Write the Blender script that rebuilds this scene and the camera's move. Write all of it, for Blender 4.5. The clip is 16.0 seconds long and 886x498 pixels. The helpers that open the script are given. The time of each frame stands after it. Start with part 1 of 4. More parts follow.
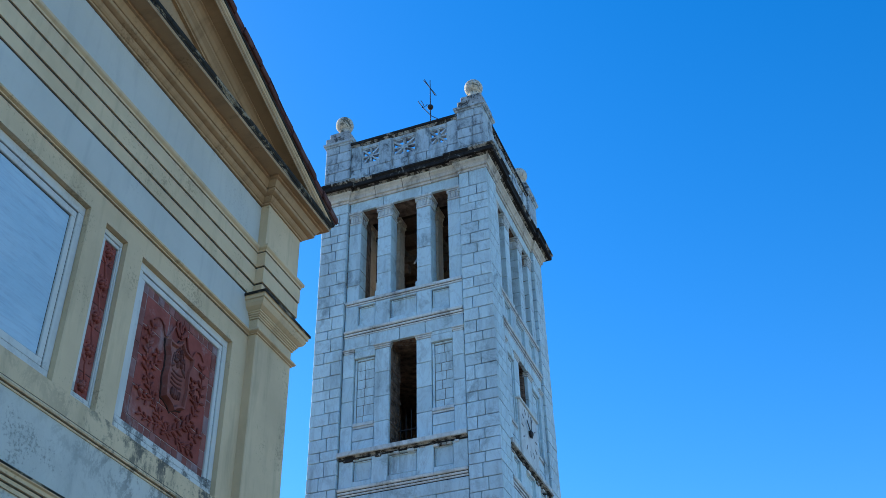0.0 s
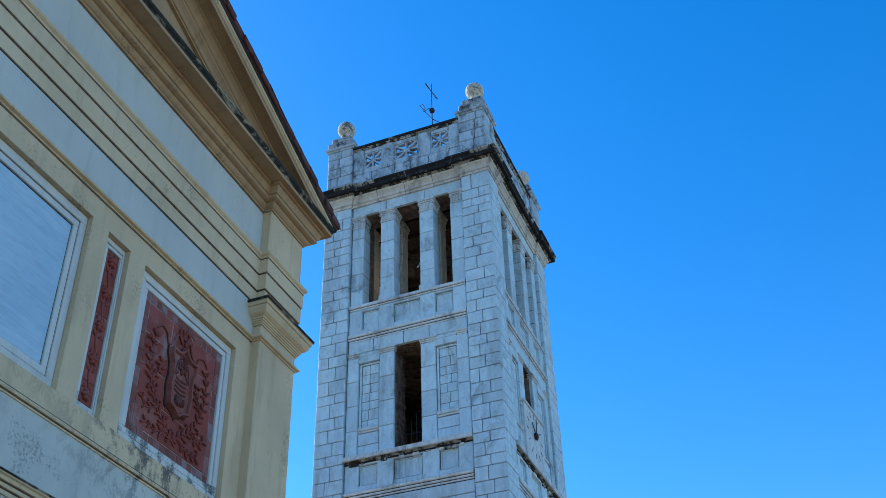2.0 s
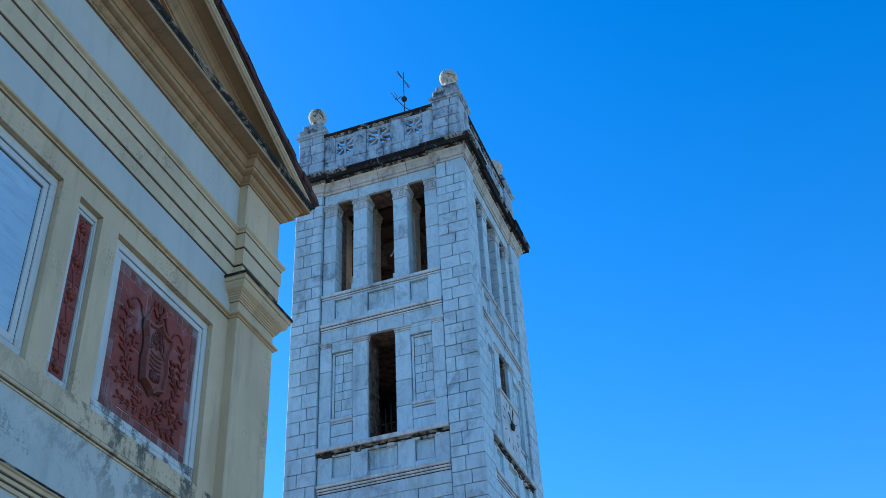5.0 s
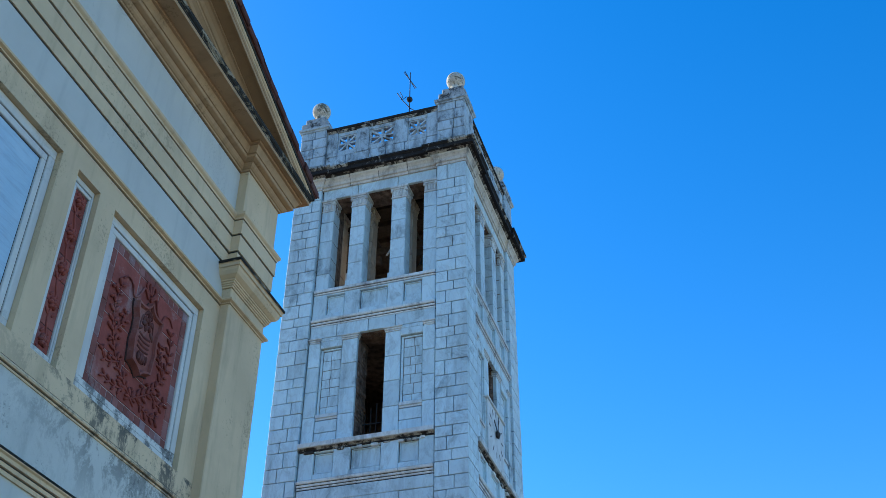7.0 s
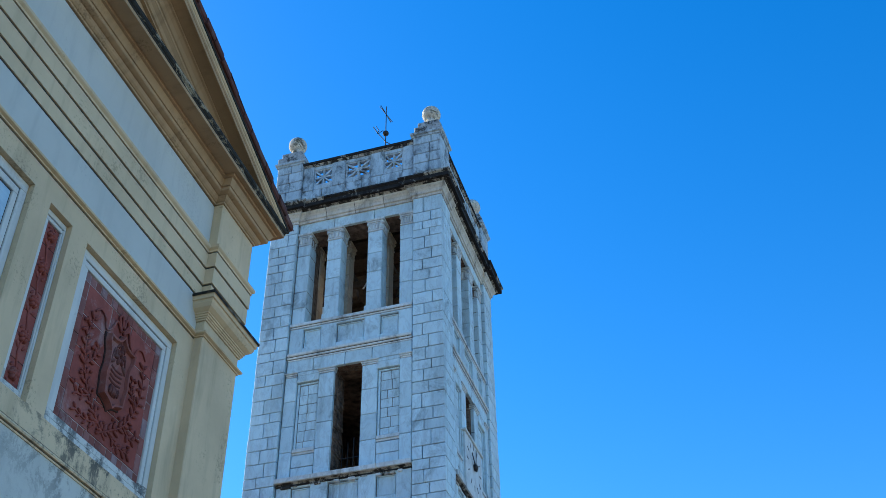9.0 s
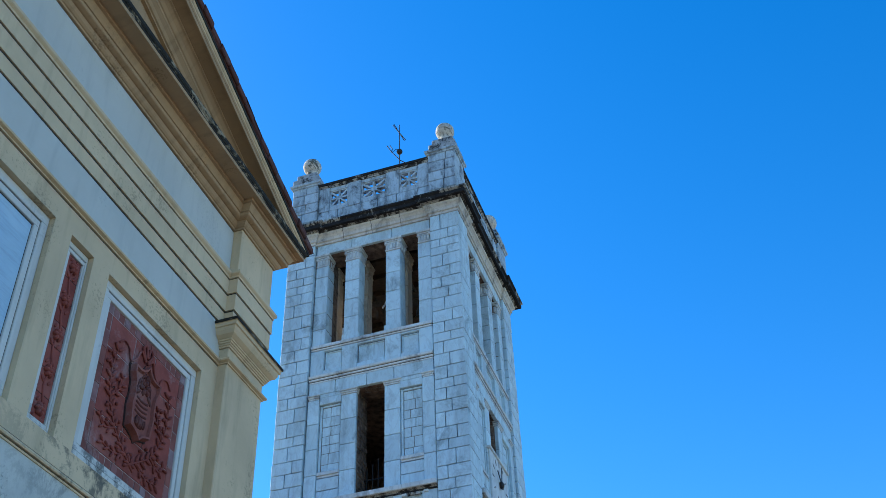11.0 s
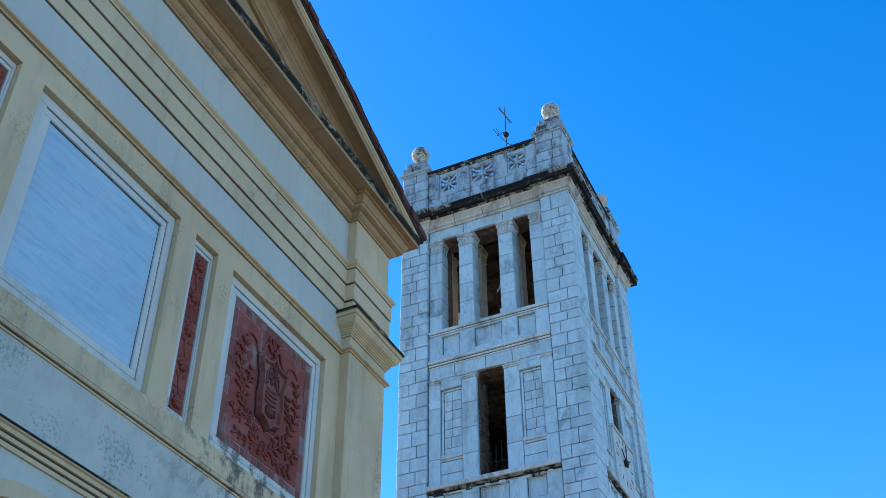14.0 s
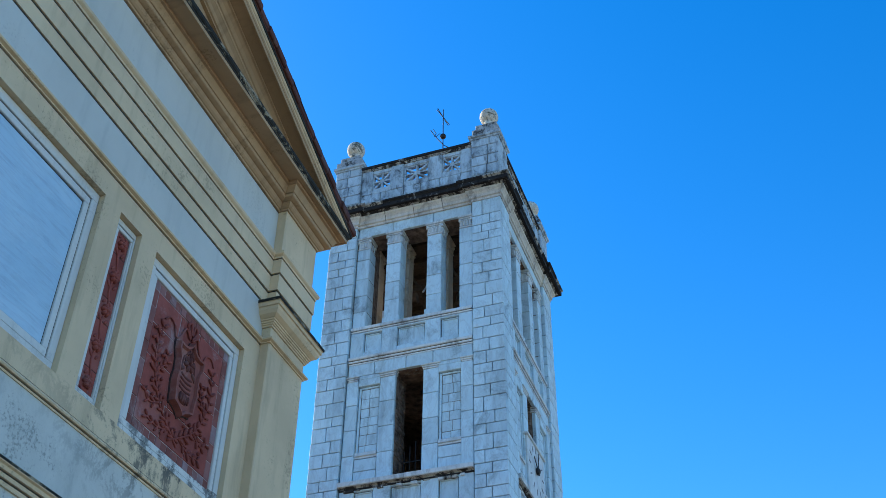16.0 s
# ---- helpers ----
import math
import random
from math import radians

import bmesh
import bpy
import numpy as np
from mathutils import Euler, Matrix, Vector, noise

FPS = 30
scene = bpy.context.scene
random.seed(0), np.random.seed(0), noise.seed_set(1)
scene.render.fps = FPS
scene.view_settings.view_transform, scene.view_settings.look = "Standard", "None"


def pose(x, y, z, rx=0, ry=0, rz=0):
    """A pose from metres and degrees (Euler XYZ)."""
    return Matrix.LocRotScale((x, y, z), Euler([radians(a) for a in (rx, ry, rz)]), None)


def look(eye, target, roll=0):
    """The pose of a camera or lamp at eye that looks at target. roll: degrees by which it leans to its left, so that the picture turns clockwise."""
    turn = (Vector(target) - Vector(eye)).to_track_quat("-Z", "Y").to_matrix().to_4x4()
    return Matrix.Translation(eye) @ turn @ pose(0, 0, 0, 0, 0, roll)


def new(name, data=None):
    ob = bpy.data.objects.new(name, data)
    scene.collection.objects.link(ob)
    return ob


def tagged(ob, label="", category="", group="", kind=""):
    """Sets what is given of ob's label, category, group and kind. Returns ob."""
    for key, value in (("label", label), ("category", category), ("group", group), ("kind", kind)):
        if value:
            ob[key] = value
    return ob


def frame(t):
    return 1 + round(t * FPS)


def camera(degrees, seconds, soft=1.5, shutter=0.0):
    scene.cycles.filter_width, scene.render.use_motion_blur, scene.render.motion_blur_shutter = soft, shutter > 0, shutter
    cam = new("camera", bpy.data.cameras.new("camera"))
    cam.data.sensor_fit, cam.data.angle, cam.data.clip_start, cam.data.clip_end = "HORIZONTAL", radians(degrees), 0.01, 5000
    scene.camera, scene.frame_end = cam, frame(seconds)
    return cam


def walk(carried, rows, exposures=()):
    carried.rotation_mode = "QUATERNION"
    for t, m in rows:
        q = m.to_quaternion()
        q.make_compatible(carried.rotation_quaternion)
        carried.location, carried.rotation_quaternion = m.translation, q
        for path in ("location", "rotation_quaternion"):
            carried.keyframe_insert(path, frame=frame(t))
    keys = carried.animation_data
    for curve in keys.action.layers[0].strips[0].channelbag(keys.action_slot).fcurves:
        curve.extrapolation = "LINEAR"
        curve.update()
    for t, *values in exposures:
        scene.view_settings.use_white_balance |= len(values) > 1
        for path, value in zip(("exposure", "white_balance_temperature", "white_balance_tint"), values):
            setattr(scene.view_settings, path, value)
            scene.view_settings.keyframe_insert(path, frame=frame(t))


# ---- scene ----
cam = camera(45.04, 16.0, soft=0.5)
# seconds, x, y, z, heading, tilt, roll
PATH = [
    (0.0, 0.000, -0.000, 1.600, 20.569, 36.638, -1.264),
    (0.5, 0.020, -0.004, 1.590, 20.641, 36.691, -1.339),
    (1.0, 0.045, -0.022, 1.601, 20.678, 36.794, -1.102),
    (1.5, 0.053, -0.026, 1.597, 20.761, 36.716, -0.970),
    (2.0, 0.046, -0.021, 1.601, 20.855, 36.781, -1.829),
    (2.5, 0.087, -0.055, 1.567, 21.529, 36.463, -3.928),
    (3.0, -0.100, 0.037, 1.543, 21.999, 35.461, -4.577),
    (3.5, -0.330, 0.189, 1.580, 18.552, 34.690, -4.944),
    (4.0, -0.447, 0.403, 1.599, 18.715, 34.649, -5.194),
    (4.2, -0.465, 0.431, 1.608, 18.523, 35.419, -4.995),
    (6.5, -0.595, 0.621, 1.617, 18.353, 37.119, 0.003),
    (7.0, -0.629, 0.654, 1.651, 17.899, 37.176, 0.268),
    (7.5, -0.601, 0.674, 1.646, 17.750, 37.574, 0.034),
    (8.0, -0.591, 0.685, 1.642, 17.469, 38.109, -0.235),
    (8.5, -0.552, 0.665, 1.605, 16.899, 38.398, -0.662),
    (8.7, -0.553, 0.664, 1.578, 16.548, 38.675, -0.981),
    (10.8, -0.667, 0.680, 1.726, 16.503, 39.761, -1.364),
    (11.0, -0.677, 0.685, 1.700, 17.394, 39.848, -2.315),
    (11.5, -0.676, 0.654, 1.632, 23.372, 39.854, -3.363),
    (12.0, -0.666, 0.649, 1.621, 25.093, 39.764, -3.130),
    (12.5, -0.670, 0.642, 1.614, 25.302, 39.257, -2.776),
    (13.0, -0.674, 0.636, 1.631, 25.328, 39.037, -2.400),
    (13.5, -0.678, 0.629, 1.625, 25.343, 39.042, -1.829),
    (14.0, -0.689, 0.620, 1.633, 25.122, 39.120, -0.385),
    (14.5, -0.678, 0.612, 1.627, 24.779, 39.167, 0.419),
    (15.0, -0.660, 0.617, 1.643, 22.537, 39.002, 0.419),
    (15.5, -0.689, 0.645, 1.667, 20.668, 39.088, 0.285),
    (16.0, -0.691, 0.643, 1.661, 20.215, 39.089, 0.723),
]
walk(cam, [(t, pose(x, y, z, 90 + tilt, 0, head) @ pose(0, 0, 0, 0, 0, roll)) for t, x, y, z, head, tilt, roll in PATH], exposures=[
    (0, 0.88, 6500, 10), (1.0, 0.94, 6500, 10), (2.0, 0.93, 6500, 10), (2.5, 0.90, 6500, 10), (3.2, 0.84, 6450, 10), (4.0, 0.80, 5850, 10), (4.2, 0.80, 5850, 10), (6.5, 0.98, 6500, 10),
    (11.0, 0.98, 6500, 10), (12.0, 1.05, 6500, 10), (13.5, 1.08, 6500, 10), (16, 1.05, 6500, 10)])


# ---- world and light ----
SUN_AZ, SUN_EL = 74.0, 32.0          # degrees: turned from +y towards -x, and above the horizon
sun_dir = Vector((-math.sin(radians(SUN_AZ)) * math.cos(radians(SUN_EL)), math.cos(radians(SUN_AZ)) * math.cos(radians(SUN_EL)), math.sin(radians(SUN_EL))))
world = bpy.data.worlds.new("sky")
scene.world = world
world.use_nodes = True
wn, wl = world.node_tree.nodes, world.node_tree.links
wn.clear()
sky = wn.new("ShaderNodeTexSky")
sky.sky_type, sky.sun_disc = "NISHITA", False
sky.sun_elevation, sky.sun_rotation = radians(SUN_EL), radians(-SUN_AZ)
sky.air_density, sky.dust_density, sky.ozone_density = 1.0, 0.15, 2.4
hue = wn.new("ShaderNodeHueSaturation")
hue.inputs["Hue"].default_value, hue.inputs["Saturation"].default_value = 0.506, 1.42
back = wn.new("ShaderNodeBackground")
back.inputs["Strength"].default_value = 0.15
wout = wn.new("ShaderNodeOutputWorld")
wl.new(sky.outputs["Color"], hue.inputs["Color"])
wl.new(hue.outputs["Color"], back.inputs["Color"])
wl.new(back.outputs["Background"], wout.inputs["Surface"])

sun_data = bpy.data.lights.new("sun", "SUN")
sun_data.energy, sun_data.angle, sun_data.color = 4.0, radians(0.5), (1.0, 0.93, 0.82)
sun = new("sun", sun_data)
sun.matrix_world = look(sun_dir * 60, (0, 0, 0))


# ---- materials ----
def ramp(nt, src, stops):
    r = nt.nodes.new("ShaderNodeValToRGB")
    e = r.color_ramp.elements
    while len(e) < len(stops):
        e.new(0.5)
    for el, (pos, col) in zip(e, stops):
        el.position = pos
        el.color = (*col, 1) if len(col) == 3 else col
    nt.links.new(src, r.inputs["Fac"])
    return r.outputs["Color"]


def mix(nt, fac, a, b, mode="MIX"):
    m = nt.nodes.new("ShaderNodeMix")
    m.data_type, m.blend_type = "RGBA", mode
    for sock, val in ((m.inputs["Factor"], fac), (m.inputs["A"], a), (m.inputs["B"], b)):
        if hasattr(val, "is_output"):
            nt.links.new(val, sock)
        elif isinstance(val, (int, float)):
            sock.default_value = val
        else:
            sock.default_value = (*val, 1)
    return m.outputs["Result"]


def tex(nt, scale, detail=4.0, rough=0.55, stretch=(1, 1, 1), tilt=(0, 0, 0), distortion=0.0, offset_by=None):
    mp = nt.nodes.new("ShaderNodeMapping")
    geo = nt.nodes.new("ShaderNodeNewGeometry")
    mp.inputs["Scale"].default_value, mp.inputs["Rotation"].default_value = stretch, [radians(a) for a in tilt]
    nt.links.new(geo.outputs["Position"], mp.inputs["Vector"])
    vec = mp.outputs["Vector"]
    if offset_by is not None:
        ad = nt.nodes.new("ShaderNodeVectorMath")
        ad.operation = "MULTIPLY_ADD"
        nt.links.new(offset_by, ad.inputs[0])
        ad.inputs[1].default_value = (37.0, 53.0, 29.0)
        nt.links.new(vec, ad.inputs[2])
        vec = ad.outputs["Vector"]
    n = nt.nodes.new("ShaderNodeTexNoise")
    n.inputs["Scale"].default_value, n.inputs["Detail"].default_value = scale, detail
    n.inputs["Roughness"].default_value, n.inputs["Distortion"].default_value = rough, distortion
    nt.links.new(vec, n.inputs["Vector"])
    return n.outputs["Fac"]


def make(name, rough=0.85, spec=0.25, metal=0.0):
    m = bpy.data.materials.new(name)
    m.use_nodes = True
    nt = m.node_tree
    b = nt.nodes["Principled BSDF"]
    b.inputs["Roughness"].default_value, b.inputs["Metallic"].default_value = rough, metal
    b.inputs["Specular IOR Level"].default_value = spec
    return m, nt, b


def bump(nt, b, height, strength, dist=0.01, normal=None):
    bp = nt.nodes.new("ShaderNodeBump")
    bp.inputs["Strength"].default_value, bp.inputs["Distance"].default_value = strength, dist
    nt.links.new(height, bp.inputs["Height"])
    if normal is not None:
        nt.links.new(normal, bp.inputs["Normal"])
    nt.links.new(bp.outputs["Normal"], b.inputs["Normal"])
    return bp.outputs["Normal"]


def stucco(name, base, dirt, mottle=0.5, grime=0.35, specks=0.25, runoff=0.0, sill=7.085):
    """Painted lime render: broad mottling, rain streaks, mould specks and a sandy grain."""
    m, nt, b = make(name, 0.9, 0.15)
    broad = ramp(nt, tex(nt, 0.9, 5, 0.6), [(0.35, [c * (1 - 0.16 * mottle) for c in base]), (0.65, [min(1, c * (1 + 0.10 * mottle)) for c in base])])
    streak = ramp(nt, tex(nt, 2.0, 5, 0.6, (1, 2.6, 0.35)), [(0.52, (0, 0, 0)), (0.78, (grime,) * 3)])
    c = mix(nt, streak, broad, dirt)
    patch = tex(nt, 1.3, 3, 0.5)
    fine = tex(nt, 26, 4, 0.7)
    both = nt.nodes.new("ShaderNodeMath")
    both.operation = "MULTIPLY"
    nt.links.new(patch, both.inputs[0]), nt.links.new(fine, both.inputs[1])
    sp = ramp(nt, both.outputs["Value"], [(0.345 - 0.07 * specks, (0, 0, 0)), (0.42 - 0.07 * specks, (specks,) * 3)])
    c = mix(nt, sp, c, [d * 0.45 for d in dirt])
    if runoff:
        # black mould washed down from the panel sills
        geo = nt.nodes.new("ShaderNodeNewGeometry")
        sep = nt.nodes.new("ShaderNodeSeparateXYZ")
        nt.links.new(geo.outputs["Position"], sep.inputs["Vector"])
        band = nt.nodes.new("ShaderNodeMapRange")
        band.inputs["From Min"].default_value, band.inputs["From Max"].default_value = 5.9, 7.05
        nt.links.new(sep.outputs["Z"], band.inputs["Value"])
        below = nt.nodes.new("ShaderNodeMath")
        below.operation = "LESS_THAN"
        below.inputs[1].default_value = sill
        nt.links.new(sep.outputs["Z"], below.inputs[0])
        prod = nt.nodes.new("ShaderNodeMath")
        prod.operation = "MULTIPLY"
        along = nt.nodes.new("ShaderNodeMapRange")
        along.inputs["From Min"].default_value, along.inputs["From Max"].default_value = 7.4, 9.0
        along.inputs["To Min"].default_value = 0.22
        nt.links.new(sep.outputs["Y"], along.inputs["Value"])
        wide = nt.nodes.new("ShaderNodeMath")
        wide.operation = "MULTIPLY"
        nt.links.new(band.outputs["Result"], wide.inputs[0]), nt.links.new(along.outputs["Result"], wide.inputs[1])
        nt.links.new(wide.outputs["Value"], prod.inputs[0]), nt.links.new(below.outputs["Value"], prod.inputs[1])
        blot = nt.nodes.new("ShaderNodeMath")
        blot.operation = "MULTIPLY"
        nt.links.new(prod.outputs["Value"], blot.inputs[0])
        nt.links.new(ramp(nt, tex(nt, 3.4, 11, 0.80, (1, 1.0, 0.7), (0, 0, 0), 0.3), [(0.485, (0, 0, 0)), (0.56, (runoff,) * 3)]), blot.inputs[1])
        c = mix(nt, blot.outputs["Value"], c, (0.07, 0.075, 0.07))
    nt.links.new(c, b.inputs["Base Color"])
    bump(nt, b, tex(nt, 90, 3, 0.6), 0.25, 0.004)
    return m


def marble(name, light, dark, crust=0.25, crust_scale=1.6, streaks=0.35):
    """Weathered veined marble: each block its own tone, grey veins, rain-washed black crust in patches."""
    m, nt, b = make(name, 0.7, 0.3)
    info = nt.nodes.new("ShaderNodeObjectInfo")
    rnd = info.outputs["Random"]
    tone = ramp(nt, rnd, [(0.0, [c * 0.90 for c in light]), (0.5, light), (1.0, [min(1, c * 1.06) for c in light])])
    cloud = ramp(nt, tex(nt, 2.2, 6, 0.62, (1, 1, 0.7), (0, 0, 0), 0.8, rnd), [(0.38, (0, 0, 0)), (0.72, (0.42,) * 3)])
    c = mix(nt, cloud, tone, [a * 0.62 + d * 0.38 for a, d in zip(light, dark)])
    vein = tex(nt, 3.2, 7, 0.60, (1, 1, 0.45), (18, 35, 0), 0.9, rnd)
    c = mix(nt, ramp(nt, vein, [(0.46, (0, 0, 0)), (0.50, (0.17,) * 3), (0.54, (0, 0, 0))]), c, dark)
    wash = tex(nt, 2.4, 6, 0.7, (1, 1, 0.16), (0, 0, 0), 0.3)
    c = mix(nt, ramp(nt, wash, [(0.50, (0, 0, 0)), (0.70, (streaks,) * 3)]), c, dark)
    moss = tex(nt, crust_scale, 9, 0.74, (1, 1, 0.6), (0, 0, 0), 0.6)
    c = mix(nt, ramp(nt, moss, [(0.57 - 0.13 * crust, (0, 0, 0)), (0.72 - 0.10 * crust, (min(0.97, 0.35 + crust),) * 3)]), c, (0.022, 0.023, 0.025))
    speck = tex(nt, 34, 4, 0.75)
    c = mix(nt, ramp(nt, speck, [(0.60, (0, 0, 0)), (0.72, (0.4,) * 3)]), c, dark)
    nt.links.new(c, b.inputs["Base Color"])
    n1 = bump(nt, b, tex(nt, 7, 6, 0.65), 0.35, 0.02)
    bump(nt, b, tex(nt, 60, 3, 0.6), 0.25, 0.004, n1)
    return m


CREAM = stucco("cream_render", (0.635, 0.487, 0.305), (0.20, 0.16, 0.10), 0.7, 0.38, 0.35, 0.9)
PLASTER = stucco("cream_pilaster_render", (0.63, 0.485, 0.305), (0.20, 0.16, 0.10), 0.7, 0.38, 0.35)
OCHRE = stucco("ochre_cornice_render", (0.43, 0.287, 0.160), (0.13, 0.09, 0.055), 0.8, 0.45, 0.35)
GREY = stucco("pale_grey_render", (0.535, 0.54, 0.48), (0.20, 0.23, 0.22), 0.4, 0.22, 0.16, 0.9)
SPECKLED = stucco("mould_specked_grey_render", (0.535, 0.54, 0.48), (0.20, 0.23, 0.22), 0.5, 0.22, 0.48, 0.9)
WHITE = stucco("white_stone_frame", (0.62, 0.62, 0.57), (0.20, 0.20, 0.18), 0.4, 0.25, 0.14, 0.8, 7.30)
DARK_BED = stucco("dark_tile_bed", (0.045, 0.045, 0.04), (0.02, 0.02, 0.02), 1.6, 1.0, 0.95)
MARBLE = marble("weathered_marble", (0.525, 0.69, 0.745), (0.10, 0.12, 0.14), 0.20)
MARBLE_TRIM = marble("pale_marble_trim", (0.61, 0.67, 0.67), (0.11, 0.12, 0.12), 0.28)
STAINED = marble("stained_marble", (0.45, 0.57, 0.63), (0.07, 0.08, 0.09), 0.52, 3.0, 0.75)
# tan colour stands for warm bounce light on the inner columns
INNER = marble("bounce_tinted_marble", (0.56, 0.47, 0.36), (0.16, 0.12, 0.09), 0.16)


def slab_marble():
    m, nt, b = make("brushed_blue_grey_slab", 0.5, 0.4)
    base = ramp(nt, tex(nt, 0.8, 4, 0.6), [(0.3, (0.35, 0.52, 0.62)), (0.7, (0.43, 0.60, 0.69))])
    st = ramp(nt, tex(nt, 8, 7, 0.72, (1, 0.32, 3.6), (14, 0, 0), 0.5), [(0.46, (0, 0, 0)), (0.66, (0.40,) * 3)])
    c = mix(nt, st, base, (0.23, 0.30, 0.40))
    hl = ramp(nt, tex(nt, 12, 5, 0.7, (1, 0.45, 4.0), (16, 0, 0), 0.4), [(0.60, (0, 0, 0)), (0.75, (0.30,) * 3)])
    c = mix(nt, hl, c, (0.72, 0.78, 0.84))
    worn = ramp(nt, tex(nt, 1.7, 7, 0.72, (1, 0.8, 1.5), (14, 0, 0), 0.6), [(0.48, (0, 0, 0)), (0.70, (0.45,) * 3)])
    c = mix(nt, worn, c, (0.52, 0.66, 0.72))
    nt.links.new(c, b.inputs["Base Color"])
    bump(nt, b, tex(nt, 14, 4, 0.6, (1, 0.5, 3), (16, 0, 0)), 0.2, 0.006)
    return m


def terracotta(name, a, bcol, pale=0.5):
    m, nt, b = make(name, 0.85, 0.2)
    info = nt.nodes.new("ShaderNodeObjectInfo")
    tone = ramp(nt, info.outputs["Random"], [(0.0, [x * 0.72 for x in a]), (0.6, a), (0.92, bcol), (1.0, (0.30, 0.22, 0.21))])
    c = mix(nt, ramp(nt, tex(nt, 3.5, 6, 0.65), [(0.40, (0, 0, 0)), (0.70, (0.6,) * 3)]), tone, [x * 0.45 for x in a])
    bloom = tex(nt, 2.0, 7, 0.72, (1, 1, 0.8), (0, 0, 0), 0.5)
    c = mix(nt, ramp(nt, bloom, [(0.55, (0, 0, 0)), (0.76, (pale,) * 3)]), c, (0.42, 0.38, 0.37))
    nt.links.new(c, b.inputs["Base Color"])
    bump(nt, b, tex(nt, 30, 4, 0.65), 0.5, 0.008)
    return m


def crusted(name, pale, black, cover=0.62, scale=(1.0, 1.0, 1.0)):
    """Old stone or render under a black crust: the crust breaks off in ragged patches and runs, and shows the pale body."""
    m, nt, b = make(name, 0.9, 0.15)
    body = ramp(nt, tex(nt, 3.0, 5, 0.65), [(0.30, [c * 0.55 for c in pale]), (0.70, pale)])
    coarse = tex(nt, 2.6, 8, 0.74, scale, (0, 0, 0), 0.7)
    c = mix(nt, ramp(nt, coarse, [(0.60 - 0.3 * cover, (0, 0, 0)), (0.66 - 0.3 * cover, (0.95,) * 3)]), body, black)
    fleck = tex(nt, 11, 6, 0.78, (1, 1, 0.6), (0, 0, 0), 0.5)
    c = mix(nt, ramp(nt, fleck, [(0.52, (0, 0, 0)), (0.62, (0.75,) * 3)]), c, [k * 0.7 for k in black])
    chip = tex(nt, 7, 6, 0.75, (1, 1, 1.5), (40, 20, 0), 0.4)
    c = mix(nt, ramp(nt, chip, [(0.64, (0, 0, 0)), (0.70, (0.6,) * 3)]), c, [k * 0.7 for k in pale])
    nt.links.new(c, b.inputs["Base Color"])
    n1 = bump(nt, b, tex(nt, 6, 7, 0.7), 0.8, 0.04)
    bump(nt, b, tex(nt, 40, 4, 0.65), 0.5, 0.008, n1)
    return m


SLAB = slab_marble()
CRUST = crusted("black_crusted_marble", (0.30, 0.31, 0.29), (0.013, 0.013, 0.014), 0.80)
COPING = crusted("half_crusted_marble", (0.46, 0.47, 0.43), (0.018, 0.018, 0.018), 0.42, (1.0, 1.0, 0.8))
COPING_PALE = crusted("lichened_grey_marble", (0.44, 0.48, 0.49), (0.05, 0.052, 0.05), 0.20)
BALL = crusted("lichen_blotched_marble", (0.74, 0.73, 0.64), (0.10, 0.105, 0.08), 0.22, (0.8, 0.8, 0.8))
BEDDING = marble("beige_bed_marble", (0.60, 0.59, 0.53), (0.10, 0.095, 0.08), 0.36, 2.2)
EDGE = crusted("mouldy_render_edge", (0.40, 0.34, 0.23), (0.020, 0.020, 0.018), 0.66, (0.8, 0.8, 2.2))
TERRA = terracotta("red_terracotta", (0.325, 0.084, 0.064), (0.315, 0.115, 0.093), 0.65)
RELIEF = terracotta("red_terracotta_relief", (0.31, 0.080, 0.061), (0.31, 0.095, 0.075), 0.6)
DARK_TERRA = terracotta("dark_terracotta", (0.15, 0.048, 0.038), (0.15, 0.055, 0.044), 0.3)
SHIELD = terracotta("dusty_terracotta", (0.31, 0.105, 0.082), (0.31, 0.105, 0.082), 0.45)
TILE = terracotta("brown_roof_tile", (0.135, 0.058, 0.048), (0.10, 0.055, 0.05), 0.25)
SOLDIER = terracotta("pale_edge_brick", (0.28, 0.10, 0.08), (0.30, 0.21, 0.21), 0.6)


def plain(name, col, rough=0.7, metal=0.0, var=0.3, scale=12.0):
    m, nt, b = make(name, rough, 0.3, metal)
    nt.links.new(ramp(nt, tex(nt, scale, 5, 0.6), [(0.3, [c * (1 - var) for c in col]), (0.7, [min(1, c * (1 + var)) for c in col])]), b.inputs["Base Color"])
    bump(nt, b, tex(nt, scale * 4, 3), 0.2, 0.004)
    return m


MORTAR_SHADE = plain("dark_mortar_and_shade", (0.022, 0.022, 0.024), 0.95)
IRON = plain("rusty_iron", (0.035, 0.032, 0.03), 0.6, 0.5)
BRONZE = plain("dull_bronze", (0.10, 0.085, 0.055), 0.45, 0.8)
TIMBER = plain("old_timber", (0.075, 0.05, 0.032), 0.85)
RUBBLE = plain("rough_masonry", (0.15, 0.11, 0.085), 0.95, 0.0, 0.75, 6.0)
SHADE_DIRT = plain("edge_shade_and_dirt", (0.045, 0.022, 0.018), 0.95)
LIME = plain("pale_lime_mortar", (0.34, 0.26, 0.24), 0.9)
FADED = plain("faded_black_paint", (0.16, 0.17, 0.18), 0.8)
GLINT = plain("pale_glint", (0.42, 0.42, 0.40), 0.5, 0.0, 0.1)
PAVING = plain("stone_paving", (0.205, 0.168, 0.122), 0.9, 0.0, 0.2, 1.5)


